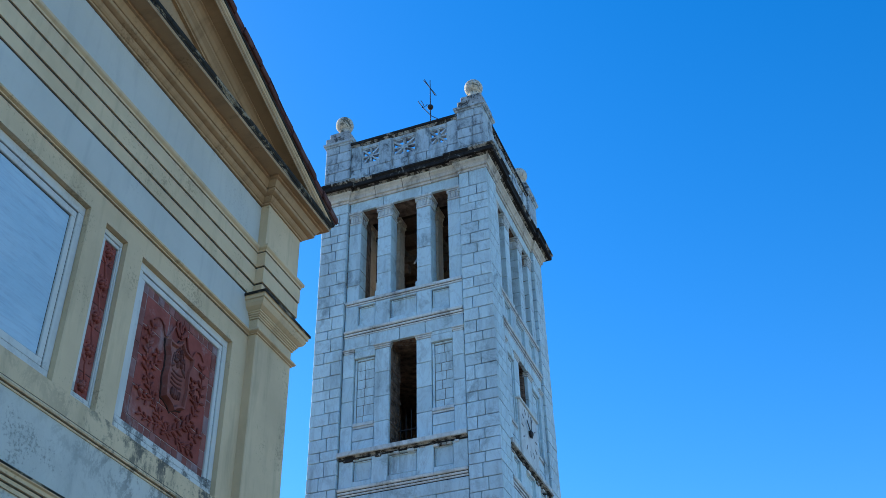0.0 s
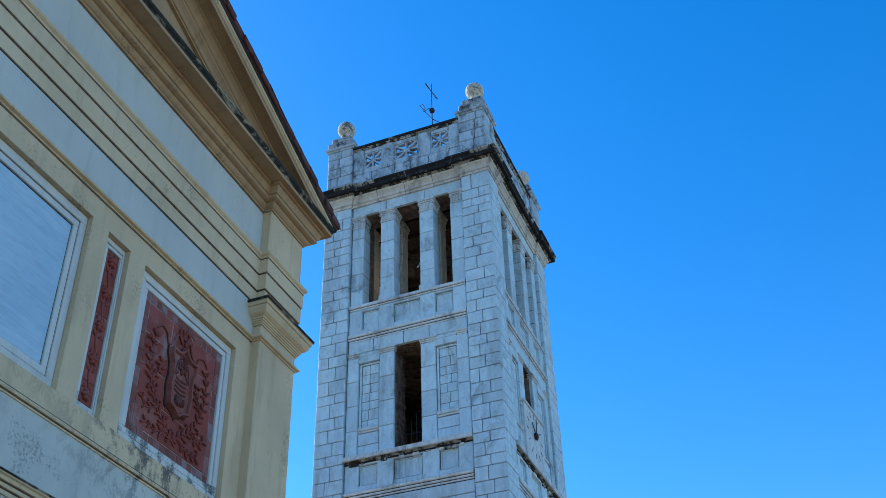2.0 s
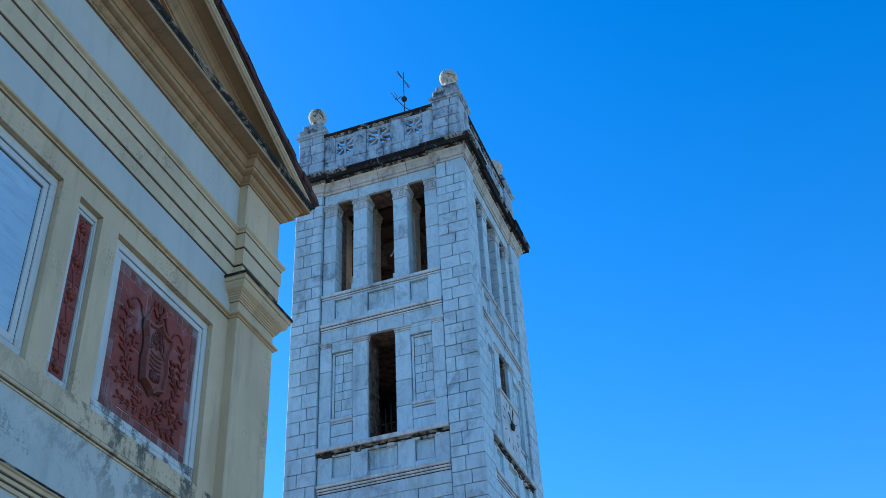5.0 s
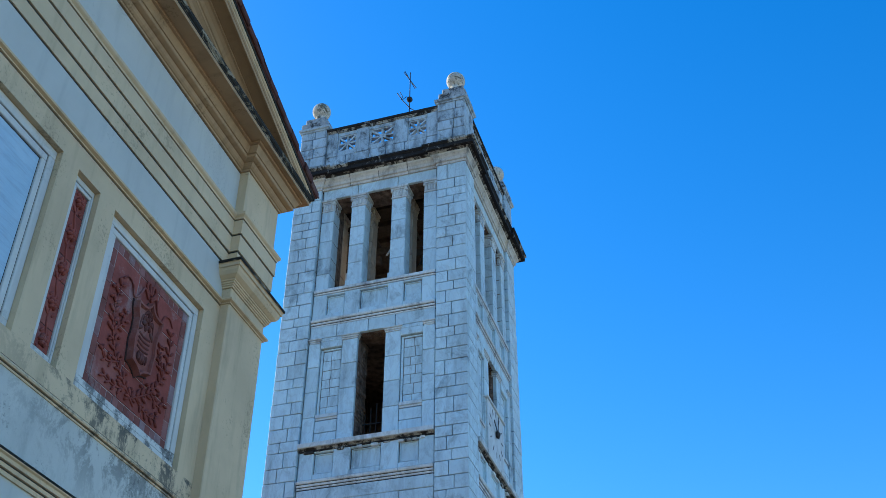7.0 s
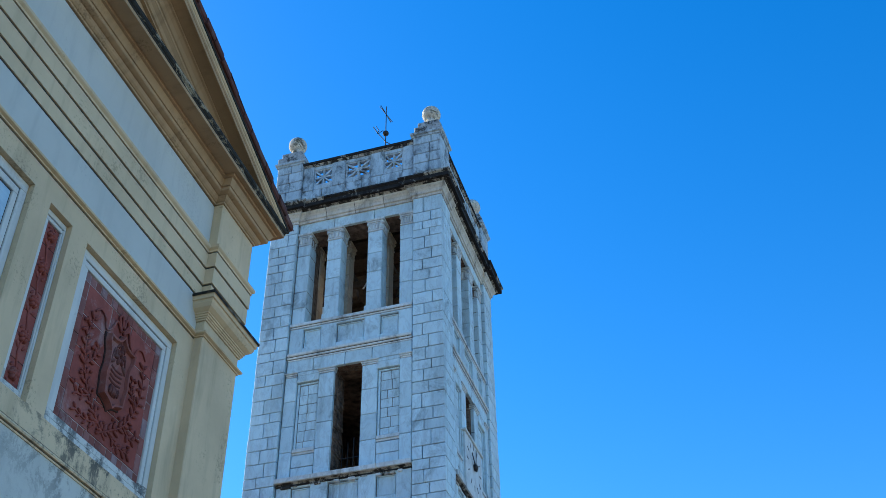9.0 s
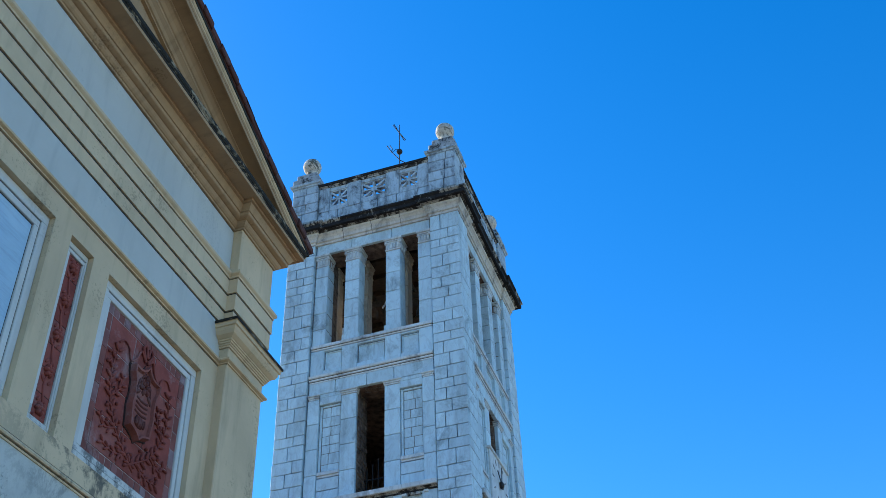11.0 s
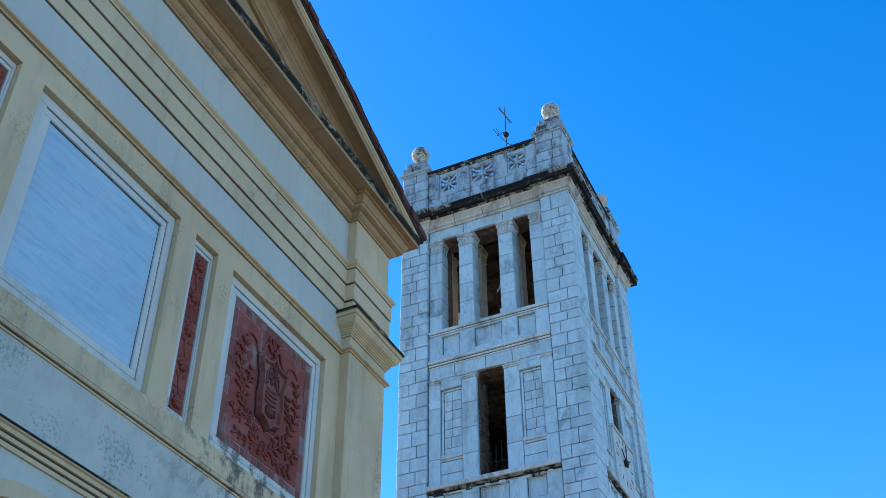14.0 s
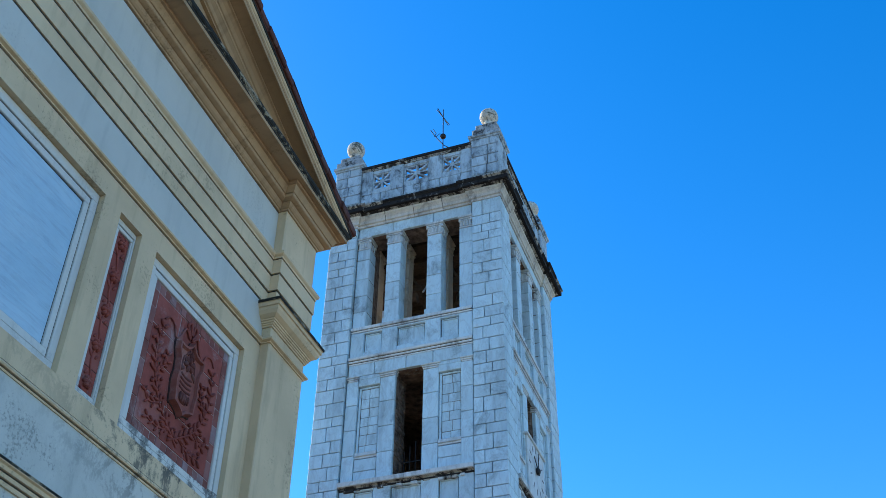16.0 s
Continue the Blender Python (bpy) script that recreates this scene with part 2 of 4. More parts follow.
# ---- mesh helpers ----
def link(name, bm, mat, parent=None, label="", smooth=False):
    me = bpy.data.meshes.new(name)
    bmesh.ops.recalc_face_normals(bm, faces=bm.faces)
    bm.to_mesh(me)
    bm.free()
    me.materials.append(mat)
    if smooth:
        me.polygons.foreach_set("use_smooth", [True] * len(me.polygons))
    ob = new(name, me)
    ob.parent = parent
    if label:
        tagged(ob, label)
    return ob


def part(name, bm, mat, parent, label="", smooth=False):
    return link(name, bm, mat, parent, label, smooth)


def box(bm, x0, x1, y0, y1, z0, z1, bevel=0.0):
    r = bmesh.ops.create_cube(bm, size=1.0, matrix=Matrix.Translation(((x0 + x1) / 2, (y0 + y1) / 2, (z0 + z1) / 2)) @ Matrix.Diagonal((abs(x1 - x0), abs(y1 - y0), abs(z1 - z0), 1)))
    if bevel:
        es = list({e for v in r["verts"] for e in v.link_edges})
        bmesh.ops.bevel(bm, geom=es, offset=bevel, segments=1, affect="EDGES", profile=0.5)


def solid(x0, x1, y0, y1, z0, z1, bevel=0.008):
    bm = bmesh.new()
    box(bm, x0, x1, y0, y1, z0, z1, bevel)
    return bm


def sweep(path, prof, closed=False):
    """A moulding: prof is (out, z) pairs, run along the plan path (x, y) with mitred corners; out points to the path's right."""
    n, rings = len(path), []
    bm = bmesh.new()
    for i, p in enumerate(path):
        p = Vector(p)
        a = (p - Vector(path[i - 1])) if (i or closed) else None
        c = (Vector(path[(i + 1) % n]) - p) if (i < n - 1 or closed) else None
        na = Vector((a.y, -a.x)).normalized() if a else None
        nc = Vector((c.y, -c.x)).normalized() if c else None
        m = na or nc
        if na and nc:
            m = (na + nc) / (1 + na.dot(nc))
        rings.append([bm.verts.new((p.x + m.x * d, p.y + m.y * d, z)) for d, z in prof])
    k = len(prof)
    for i in range(n if closed else n - 1):
        r, s = rings[i], rings[(i + 1) % n]
        for j in range(k):
            bm.faces.new((r[j], s[j], s[(j + 1) % k], r[(j + 1) % k]))
    if not closed:
        bm.faces.new(rings[0]), bm.faces.new(rings[-1])
    return bm


def lathe(bm, prof, cx, cy, seg=24, matrix=None):
    """A turned body from (radius, z) pairs."""
    rings = []
    for r, z in prof:
        rings.append([bm.verts.new((cx + max(r, 1e-4) * math.cos(2 * math.pi * i / seg), cy + max(r, 1e-4) * math.sin(2 * math.pi * i / seg), z)) for i in range(seg)])
    for a, b in zip(rings, rings[1:]):
        for i in range(seg):
            bm.faces.new((a[i], a[(i + 1) % seg], b[(i + 1) % seg], b[i]))
    bm.faces.new(rings[0]), bm.faces.new(rings[-1])


def tube(bm, pts, rad, seg=6, taper=1.0):
    pts = [Vector(p) for p in pts]
    rings = []
    for i, p in enumerate(pts):
        t = (pts[min(i + 1, len(pts) - 1)] - pts[max(i - 1, 0)]).normalized()
        u = t.orthogonal().normalized()
        w = t.cross(u)
        r = rad * (1 + (taper - 1) * i / max(1, len(pts) - 1))
        rings.append((p, u, w, r))
    u0 = rings[0][1]
    vs = []
    for (p, u, w, r), i in zip(rings, range(len(rings))):
        t = (pts[min(i + 1, len(pts) - 1)] - pts[max(i - 1, 0)]).normalized()
        u = (u0 - t * u0.dot(t)).normalized()
        u0, w = u, t.cross(u)
        vs.append([bm.verts.new(p + (u * math.cos(2 * math.pi * k / seg) + w * math.sin(2 * math.pi * k / seg)) * r) for k in range(seg)])
    for a, b in zip(vs, vs[1:]):
        for k in range(seg):
            bm.faces.new((a[k], a[(k + 1) % seg], b[(k + 1) % seg], b[k]))
    bm.faces.new(vs[0]), bm.faces.new(vs[-1])


def blob(bm, c, size, turn=0.0, seg=8):
    """A flattened swelling of relief on a wall that faces +x: size is (out, along y, along z), turned about x."""
    bmesh.ops.create_uvsphere(bm, u_segments=seg, v_segments=5, radius=1.0, matrix=Matrix.Translation(c) @ Matrix.Rotation(turn, 4, "X") @ Matrix.Diagonal((*size, 1)))


def thing(name, at, label, category, group="", kind=""):
    return tagged(new(name), label, category, group, kind)


# ---- ground ----
bm = bmesh.new()
bmesh.ops.create_grid(bm, x_segments=4, y_segments=4, size=1500)
tagged(link("ground", bm, PAVING), "pale stone paved square stretching to the horizon", "ground", "", "structure")


# ---- church: a gabled front that faces +x ----
FX, XP = -7.08, -6.946               # wall face, pilaster face
YC, Y1, PL = 6.371, 11.986, 10.98    # middle of the front, its far corner, the far pilaster's inner edge
Y0, P0 = 2 * YC - Y1, 2 * YC - PL
SLOPE, RAKE_Y, RAKE_Z = 0.39, Y1 + 0.445, 12.60
church = thing("church", 0, "cream and pale grey rendered church with a gabled classical front", "church")

bm = bmesh.new()
box(bm, FX - 0.6, FX - 0.14, Y0 + 0.12, Y1 - 0.12, 0, 12.3)
part("front_wall", bm, GREY, church)
bm = bmesh.new()
box(bm, -30, FX - 0.6, Y0 + 0.35, Y1 - 0.35, 0, 12.2)
part("nave_wall", bm, CREAM, church)

# plain bands of grey render between the mouldings
for z0, z1 in ((0.9, 5.79), (5.97, 6.716), (9.73, 10.268), (11.15, 11.963)):
    part("grey_band", solid(FX - 0.14, FX - 0.004 * (z0 > 9), P0, PL, z0, z1, 0.0), GREY if z0 > 9 else SPECKLED, church, "pale grey-blue rendered wall band")
part("plinth", solid(FX - 0.14, FX + 0.05, P0, PL, 0, 0.9, 0.02), WHITE, church)

# the cream field with its sunk panels
OPEN = [(5.284, 7.458), (7.755, 8.179), (2 * YC - 8.179, 2 * YC - 7.755), (8.485, 10.611), (2 * YC - 10.611, 2 * YC - 8.485)]
ZA, ZB = 7.076, 9.344
for za, zb in ((6.82, ZA), (ZB, 9.632)):
    part("field_rail", solid(FX - 0.14, FX, P0, PL, za, zb, 0.0), CREAM, church, "cream rendered rail round sunk panels")
edges = sorted([P0, PL] + [e for o in OPEN for e in o])
for a, b in zip(edges[::2], edges[1::2]):
    part("field_stile", solid(FX - 0.14, FX, a, b, ZA, ZB, 0.0), CREAM, church, "cream rendered stile between sunk panels")


def ring(bm, y0, y1, z0, z1, wn, wf, wz, xa, xb, bev=0.006):
    """A rectangular frame on the wall with its own near, far and level member widths."""
    box(bm, xa, xb, y0, y1, z1 - wz, z1, bev), box(bm, xa, xb, y0, y1, z0, z0 + wz, bev)
    box(bm, xa, xb, y0, y0 + wn, z0 + wz, z1 - wz, bev), box(bm, xa, xb, y1 - wf, y1, z0 + wz, z1 - wz, bev)


def sunk_frame(y0, y1, wn, wf, wz, bedding=None):
    """White moulded stone frame in two steps with a dark joint between. Returns the opening inside it."""
    part("panel_back", solid(FX - 0.139, FX - 0.107, y0 + 0.01, y1 - 0.01, ZA + 0.01, ZB - 0.01, 0.0), bedding or MORTAR_SHADE, church, "mortar bedding behind the panel")
    for k0, k1, out, nm, mat, label in ((0.0, 0.53, 0.068, "panel_frame", WHITE, "white moulded stone panel frame, mould-stained below"), (0.52, 0.62, 0.088, "frame_joint", MORTAR_SHADE, "dark joint in the panel frame"), (0.60, 0.99, 0.080, "panel_frame", WHITE, "white moulded stone panel frame, mould-stained below")):
        bm = bmesh.new()
        e = 0.004 if k0 == 0 else 0.0
        ring(bm, y0 + wn * k0 + e, y1 - wf * k0 - e, ZA + wz * k0 + e, ZB - wz * k0 - e, wn * (k1 - k0 + 0.07 * (k0 == 0)), wf * (k1 - k0), wz * (k1 - k0), FX - 0.16, FX - out, 0.006 if mat is WHITE else 0.0)
        part(nm, bm, mat, church, label)
    return y0 + wn, y1 - wf, ZA + wz, ZB - wz


# the recess behind all panels is cut from the wall as a darker backing
y0, y1, z0, z1 = sunk_frame(*OPEN[0], 0.252, 0.187, 0.22)
part("marble_slab", solid(FX - 0.16, FX - 0.102, y0 + 0.009, y1 - 0.009, z0 + 0.012, z1 - 0.014, 0.004), SLAB, church, "smooth blue-grey streaked slab")


def twig(bm, pts, x, rng, leaf=0.06, step=0.085):
    """A stem in low relief with pointed leaves to both sides and a few buds."""
    tube(bm, [(x + 0.004, y, z) for y, z in pts], 0.014, 6, 0.5)
    acc = 0.0
    for (ya, za), (yb, zb) in zip(pts, pts[1:]):
        acc += math.hypot(yb - ya, zb - za)
        if acc < step:
            continue
        acc = 0.0
        ang = math.atan2(zb - za, yb - ya)
        for side in (1, -1):
            a = ang + side * rng.uniform(0.55, 0.95)
            l = leaf * rng.uniform(0.8, 1.15)
            blob(bm, (x + 0.010, yb + math.cos(a) * l * 1.15, zb + math.sin(a) * l * 1.15), (0.020, l, l * 0.34), a)
            if rng.random() < 0.25:
                blob(bm, (x + 0.012, yb + math.cos(a + 0.5 * side) * l * 1.9, zb + math.sin(a + 0.5 * side) * l * 1.9), (0.026, 0.022, 0.022))


def strip(y0, y1, seed):
    rng = random.Random(seed)
    a, b, c, d = sunk_frame(y0, y1, 0.132, 0.052, 0.125)
    panel = tagged(new("relief_strip"), "narrow red terracotta strip with a flower garland")
    panel.parent = church
    n = 7
    h = (d - c) / n
    for i in range(n):
        part("tile", solid(FX - 0.16, FX - 0.104 + rng.uniform(0, 0.004), a + 0.004, b - 0.004, c + i * h + 0.004, c + (i + 1) * h - 0.003, 0.004), TERRA, panel)
    bm, m = bmesh.new(), (a + b) / 2
    x = FX - 0.098
    tube(bm, [(x, m + 0.025 * math.sin(k * 1.1), c + 0.06 + k * (d - c - 0.14) / 24) for k in range(25)], 0.012, 6)
    for k in range(5):
        z = c + 0.12 + k * (d - c - 0.26) / 4
        for j in range(7):
            w = j * 2 * math.pi / 6
            r = 0 if j == 6 else 0.042
            blob(bm, (x + 0.008 + 0.01 * (j == 6), m + r * math.cos(w), z + r * math.sin(w)), (0.040, 0.034, 0.026), w)
        for s in (1, -1):
            blob(bm, (x, m + s * 0.055, z - 0.11), (0.014, 0.045, 0.018), s * 0.9)
            blob(bm, (x, m + s * 0.05, z + 0.10), (0.014, 0.04, 0.016), -s * 0.9)
    part("garland", bm, RELIEF, panel, "worn terracotta flower garland in relief", True)


def shield_relief(y0, y1, seed):
    rng = random.Random(seed)
    a, b, c, d = sunk_frame(y0, y1, 0.225, 0.178, 0.20, LIME)
    panel = tagged(new("relief_panel"), "square red terracotta panel with a carved coat of arms and sprays")
    panel.parent = church
    m, zc, e = (a + b) / 2, (c + d) / 2, 0.115
    rows = 4
    h = (d - c - 2 * e) / rows
    for i in range(rows):
        cut = [a + e] + [a + e + (b - a - 2 * e) * (k + rng.uniform(-.12, .12)) / 3 for k in (1, 2)] + [b - e]
        for y, w in zip(cut, cut[1:]):
            part("tile", solid(FX - 0.16, FX - 0.104 + rng.uniform(0, 0.006), y + 0.006, w - 0.006, c + e + i * h + 0.006, c + e + (i + 1) * h - 0.006, 0.003), TERRA, panel)
    n = 15
    p = (b - a) / n
    for i in range(n):
        for lo, hi in ((c, c + e), (d - e, d)):
            part("edge_brick", solid(FX - 0.16, FX - 0.102 + rng.uniform(-0.004, 0.006), a + i * p + 0.003, a + (i + 1) * p - 0.003, lo + 0.003, hi - 0.003, 0.004), SOLDIER, panel)
    p = (d - c - 2 * e) / 7
    for i in range(7):
        for lo, hi in ((a, a + e), (b - e, b)):
            part("edge_brick", solid(FX - 0.16, FX - 0.102 + rng.uniform(-0.004, 0.006), lo + 0.003, hi - 0.003, c + e + i * p + 0.003, c + e + (i + 1) * p - 0.003, 0.004), SOLDIER, panel)
    x = FX - 0.096
    zc += 0.06
    # shield: a waisted outline with a thin raised rim, flat field and charges
    half = [(0.0, 0.52), (0.035, 0.46), (0.10, 0.41), (0.18, 0.395), (0.275, 0.40), (0.270, 0.30), (0.225, 0.19), (0.215, 0.05), (0.235, -0.10), (0.215, -0.25), (0.205, -0.36), (0.12, -0.385), (0.05, -0.42), (0.0, -0.47)]
    out = [(m + y, zc + z - 0.02) for y, z in half] + [(m - y, zc + z - 0.02) for y, z in half[-2:0:-1]]
    bm = bmesh.new()
    low = [bm.verts.new((x - 0.02, m + (y - m) * 1.02, zc + (z - zc) * 1.02)) for y, z in out]
    top = [bm.verts.new((x + 0.084, m + (y - m) * 0.98, zc + (z - zc) * 0.98)) for y, z in out]
    inn = [bm.verts.new((x + 0.080, m + (y - m) * 0.90, zc + (z - zc) * 0.92)) for y, z in out]
    dip = [bm.verts.new((x + 0.040, m + (y - m) * 0.86, zc + (z - zc) * 0.89)) for y, z in out]
    k = len(out)
    for p, q in ((low, top), (top, inn), (inn, dip)):
        for i in range(k):
            bm.faces.new((p[i], p[(i + 1) % k], q[(i + 1) % k], q[i]))
    bm.faces.new(dip)
    part("shield", bm, SHIELD, panel, "dusty raised terracotta shield with a rim")

    # dark plate behind the rim paints in the shield's edge shadow and dirt
    bm = bmesh.new()
    back = [[bm.verts.new((x + d, m + (y - m) * 1.10, zc + (z - zc) * 1.045)) for y, z in out] for d in (-0.02, 0.006)]
    for i in range(k):
        bm.faces.new((back[0][i], back[0][(i + 1) % k], back[1][(i + 1) % k], back[1][i]))
    bm.faces.new(back[0]), bm.faces.new(back[1])
    part("shield_outline", bm, SHADE_DIRT, panel, "dark outline for shade and dirt round the shield")

    def charge(fn):
        bm = bmesh.new()
        fn(bm)
        part("charge", bm, DARK_TERRA, panel, "dark terracotta charge in low relief", True)

    xs = x + 0.040
    # a crest of leaves, an open flower with two wings, a banded drum and a cup
    for j in range(5):
        charge(lambda bm: blob(bm, (xs, m - 0.06 + 0.03 * j, zc + 0.33 + 0.018 * (j % 2)), (0.024, 0.050, 0.013), 1.0 + 0.25 * j))
    for j in range(6):
        w = j * math.pi / 3 + 0.3
        charge(lambda bm: blob(bm, (xs, m + 0.062 * math.cos(w), zc + 0.205 + 0.062 * math.sin(w)), (0.034, 0.050, 0.032), w))
    for s in (1, -1):
        charge(lambda bm: tube(bm, [(xs, m + s * (0.07 + 0.085 * t), zc + 0.20 + 0.10 * math.sin(t * 4.2) - 0.07 * t) for t in (i / 10 for i in range(11))], 0.019, 6, 0.6))
        charge(lambda bm: blob(bm, (xs, m + s * 0.115, zc + 0.10), (0.026, 0.055, 0.026), -s * 0.7))
    for j in range(4):
        charge(lambda bm: tube(bm, [(xs - 0.004, m - 0.115 + 0.0383 * i, zc + 0.04 - 0.058 * j - 0.020 * math.sin(math.pi * i / 6)) for i in range(7)], 0.016, 6))
    charge(lambda bm: blob(bm, (xs - 0.012, m, zc - 0.25), (0.050, 0.110, 0.080)))
    for j in range(5):
        charge(lambda bm: blob(bm, (xs + 0.02, m - 0.08 + 0.04 * j, zc - 0.25 - 0.012 * (j % 2)), (0.022, 0.011, 0.062)))
    # two leafy branches that cross below the shield, with ribbons beside its tip
    def along(keys, n=40):
        pts = []
        for i in range(n):
            t = i / (n - 1) * (len(keys) - 1)
            k = min(int(t), len(keys) - 2)
            p = [keys[max(0, k - 1)], keys[k], keys[k + 1], keys[min(len(keys) - 1, k + 2)]]
            f = t - k
            pts.append(tuple(0.5 * (2 * p[1][d] + (p[2][d] - p[0][d]) * f + (2 * p[0][d] - 5 * p[1][d] + 4 * p[2][d] - p[3][d]) * f * f + (3 * p[1][d] - p[0][d] - 3 * p[2][d] + p[3][d]) * f ** 3) for d in (0, 1)))
        return pts

    for s in (1, -1):
        bm = bmesh.new()
        twig(bm, along([(m - s * 0.09, zc - 0.82), (m + s * 0.10, zc - 0.70), (m + s * 0.36, zc - 0.50), (m + s * 0.53, zc - 0.22), (m + s * 0.60, zc + 0.10), (m + s * 0.55, zc + 0.44)], 60), x, rng, 0.058, 0.100)
        twig(bm, along([(m + s * 0.36, zc - 0.50), (m + s * 0.56, zc - 0.58), (m + s * 0.68, zc - 0.46)], 20), x, rng, 0.046, 0.100)
        twig(bm, along([(m + s * 0.10, zc - 0.70), (m + s * 0.32, zc - 0.78), (m + s * 0.56, zc - 0.76)], 20), x, rng, 0.046, 0.100)
        twig(bm, along([(m + s * 0.54, zc - 0.20), (m + s * 0.40, zc - 0.02), (m + s * 0.38, zc + 0.16)], 18), x, rng, 0.046, 0.075)
        part("branch", bm, RELIEF, panel, "terracotta leafy branch in relief", True)
        bm = bmesh.new()
        tube(bm, [(x + 0.010, y, z) for y, z in along([(m + s * 0.02, zc + 0.55), (m + s * 0.13, zc + 0.64), (m + s * 0.20, zc + 0.50), (m + s * 0.30, zc + 0.42), (m + s * 0.36, zc + 0.54), (m + s * 0.47, zc + 0.58), (m + s * 0.56, zc + 0.50)], 40)], 0.016, 6, 0.6)
        tube(bm, [(x + 0.008, y, z) for y, z in along([(m + s * 0.02, zc + 0.57), (m + s * 0.10, zc + 0.71), (m + s * 0.04, zc + 0.76), (m + s * 0.01, zc + 0.62)], 24)], 0.018, 6)
        part("ribbon", bm, RELIEF, panel, "terracotta ribbon in relief", True)


strip(*OPEN[1], 3)
strip(*OPEN[2], 4)
shield_relief(*OPEN[3], 5)
shield_relief(*OPEN[4], 6)

# pilasters with capitals
for lo, hi in ((PL, Y1), (Y0, P0)):
    pil = part("pilaster", solid(FX - 0.25, XP, lo, hi, 0, 9.91, 0.012), PLASTER, church, "flat cream rendered corner pilaster")
    path = [(FX - 0.12, lo), (XP, lo), (XP, hi), (FX - 0.5, hi)] if lo > 5 else [(FX - 0.5, lo), (XP, lo), (XP, hi), (FX - 0.12, hi)]
    cap = [(-0.05, 9.905), (0.018, 9.905), (0.018, 9.93), (0.034, 9.935), (0.034, 9.955), (0.05, 9.96), (0.05, 9.985), (0.066, 9.99), (0.066, 10.01), (0.085, 10.02), (0.125, 10.05), (0.150, 10.10), (0.155, 10.145),
           (0.176, 10.150), (0.178, 10.20), (0.192, 10.205), (0.192, 10.235), (0.0, 10.262), (-0.05, 10.262)]
    part("capital", sweep(path, cap), PLASTER, church, "moulded cream capital with a mould-blackened top")
    part("capital_top", sweep(path, [(0.0, 10.250), (0.194, 10.204), (0.201, 10.210), (0.203, 10.245), (0.0, 10.280)]), EDGE, church, "mould-blackened capital top")
    part("frieze_block", solid(FX - 0.25, XP, lo, hi, 10.262, 11.99, 0.006), CREAM, church)

# neck ring, which runs on along the top of the panel field
BREAK = [(FX - 0.5, Y0), (XP, Y0), (XP, P0), (FX, P0), (FX, PL), (XP, PL), (XP, Y1), (FX - 0.5, Y1)]
part("string_moulding", sweep(BREAK, [(-0.05, 9.632), (-0.018, 9.632), (-0.018, 9.646), (0.020, 9.648), (0.022, 9.662), (0.010, 9.664), (0.030, 9.672), (0.055, 9.680), (0.062, 9.70), (0.050, 9.718), (0.014, 9.728), (0.012, 9.735), (-0.05, 9.738)]), CREAM, church, "thin rounded cream string moulding")
part("string_moulding", sweep([(FX, P0), (FX, PL)], [(-0.05, 6.715), (0.012, 6.715), (0.014, 6.735), (-0.004, 6.738), (-0.004, 6.746), (0.034, 6.748), (0.042, 6.765), (0.036, 6.785), (0.010, 6.795), (-0.012, 6.797), (-0.012, 6.82), (-0.05, 6.82)]), CREAM, church, "thin rounded cream string moulding")
part("string_course", sweep([(FX, P0), (FX, PL)], [(-0.05, 5.785), (0.022, 5.785), (0.024, 5.825), (0.006, 5.828), (0.006, 5.838), (0.044, 5.84), (0.048, 5.875), (0.026, 5.878), (0.026, 5.888), (0.070, 5.89), (0.075, 5.925), (0.098, 5.935), (0.098, 5.955), (-0.05, 5.98)]), CREAM, church, "stepped cream string course")
part("string_course_edge", sweep([(FX, P0 + 0.002), (FX, PL - 0.002)], [(0.0, 5.972), (0.101, 5.945), (0.104, 5.968), (0.0, 6.0)]), EDGE, church, "mould-blackened drip edge")

# architrave, frieze cornice
part("architrave", sweep(BREAK, [(-0.05, 10.268), (-0.02, 10.268), (-0.02, 10.29), (0.012, 10.29), (0.012, 10.492), (-0.016, 10.492), (-0.016, 10.516), (0.030, 10.516), (0.030, 10.776), (0.0, 10.776), (0.0, 10.798), (0.046, 10.798), (0.046, 11.035), (0.022, 11.035), (0.022, 11.050), (0.056, 11.052), (0.060, 11.080), (0.082, 11.10), (0.090, 11.112), (0.092, 11.150), (0.0, 11.165), (-0.05, 11.165)]), CREAM, church, "three-stepped cream architrave")
# near-black strips put the grooves' shade and dirt into colour
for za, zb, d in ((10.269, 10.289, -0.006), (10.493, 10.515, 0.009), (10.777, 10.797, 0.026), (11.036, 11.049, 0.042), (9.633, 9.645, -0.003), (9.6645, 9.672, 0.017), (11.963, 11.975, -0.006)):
    part("groove", sweep(BREAK, [(-0.045, za), (d, za), (d, zb), (-0.045, zb)]), MORTAR_SHADE, church, "dark strip for shade and dirt in the groove")
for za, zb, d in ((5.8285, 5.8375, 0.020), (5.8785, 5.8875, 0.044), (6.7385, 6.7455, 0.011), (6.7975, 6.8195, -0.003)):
    part("groove", sweep([(FX, P0 + 0.01), (FX, PL - 0.01)], [(-0.045, za), (d, za), (d, zb), (-0.045, zb)]), MORTAR_SHADE, church, "dark strip for shade and dirt in the groove")
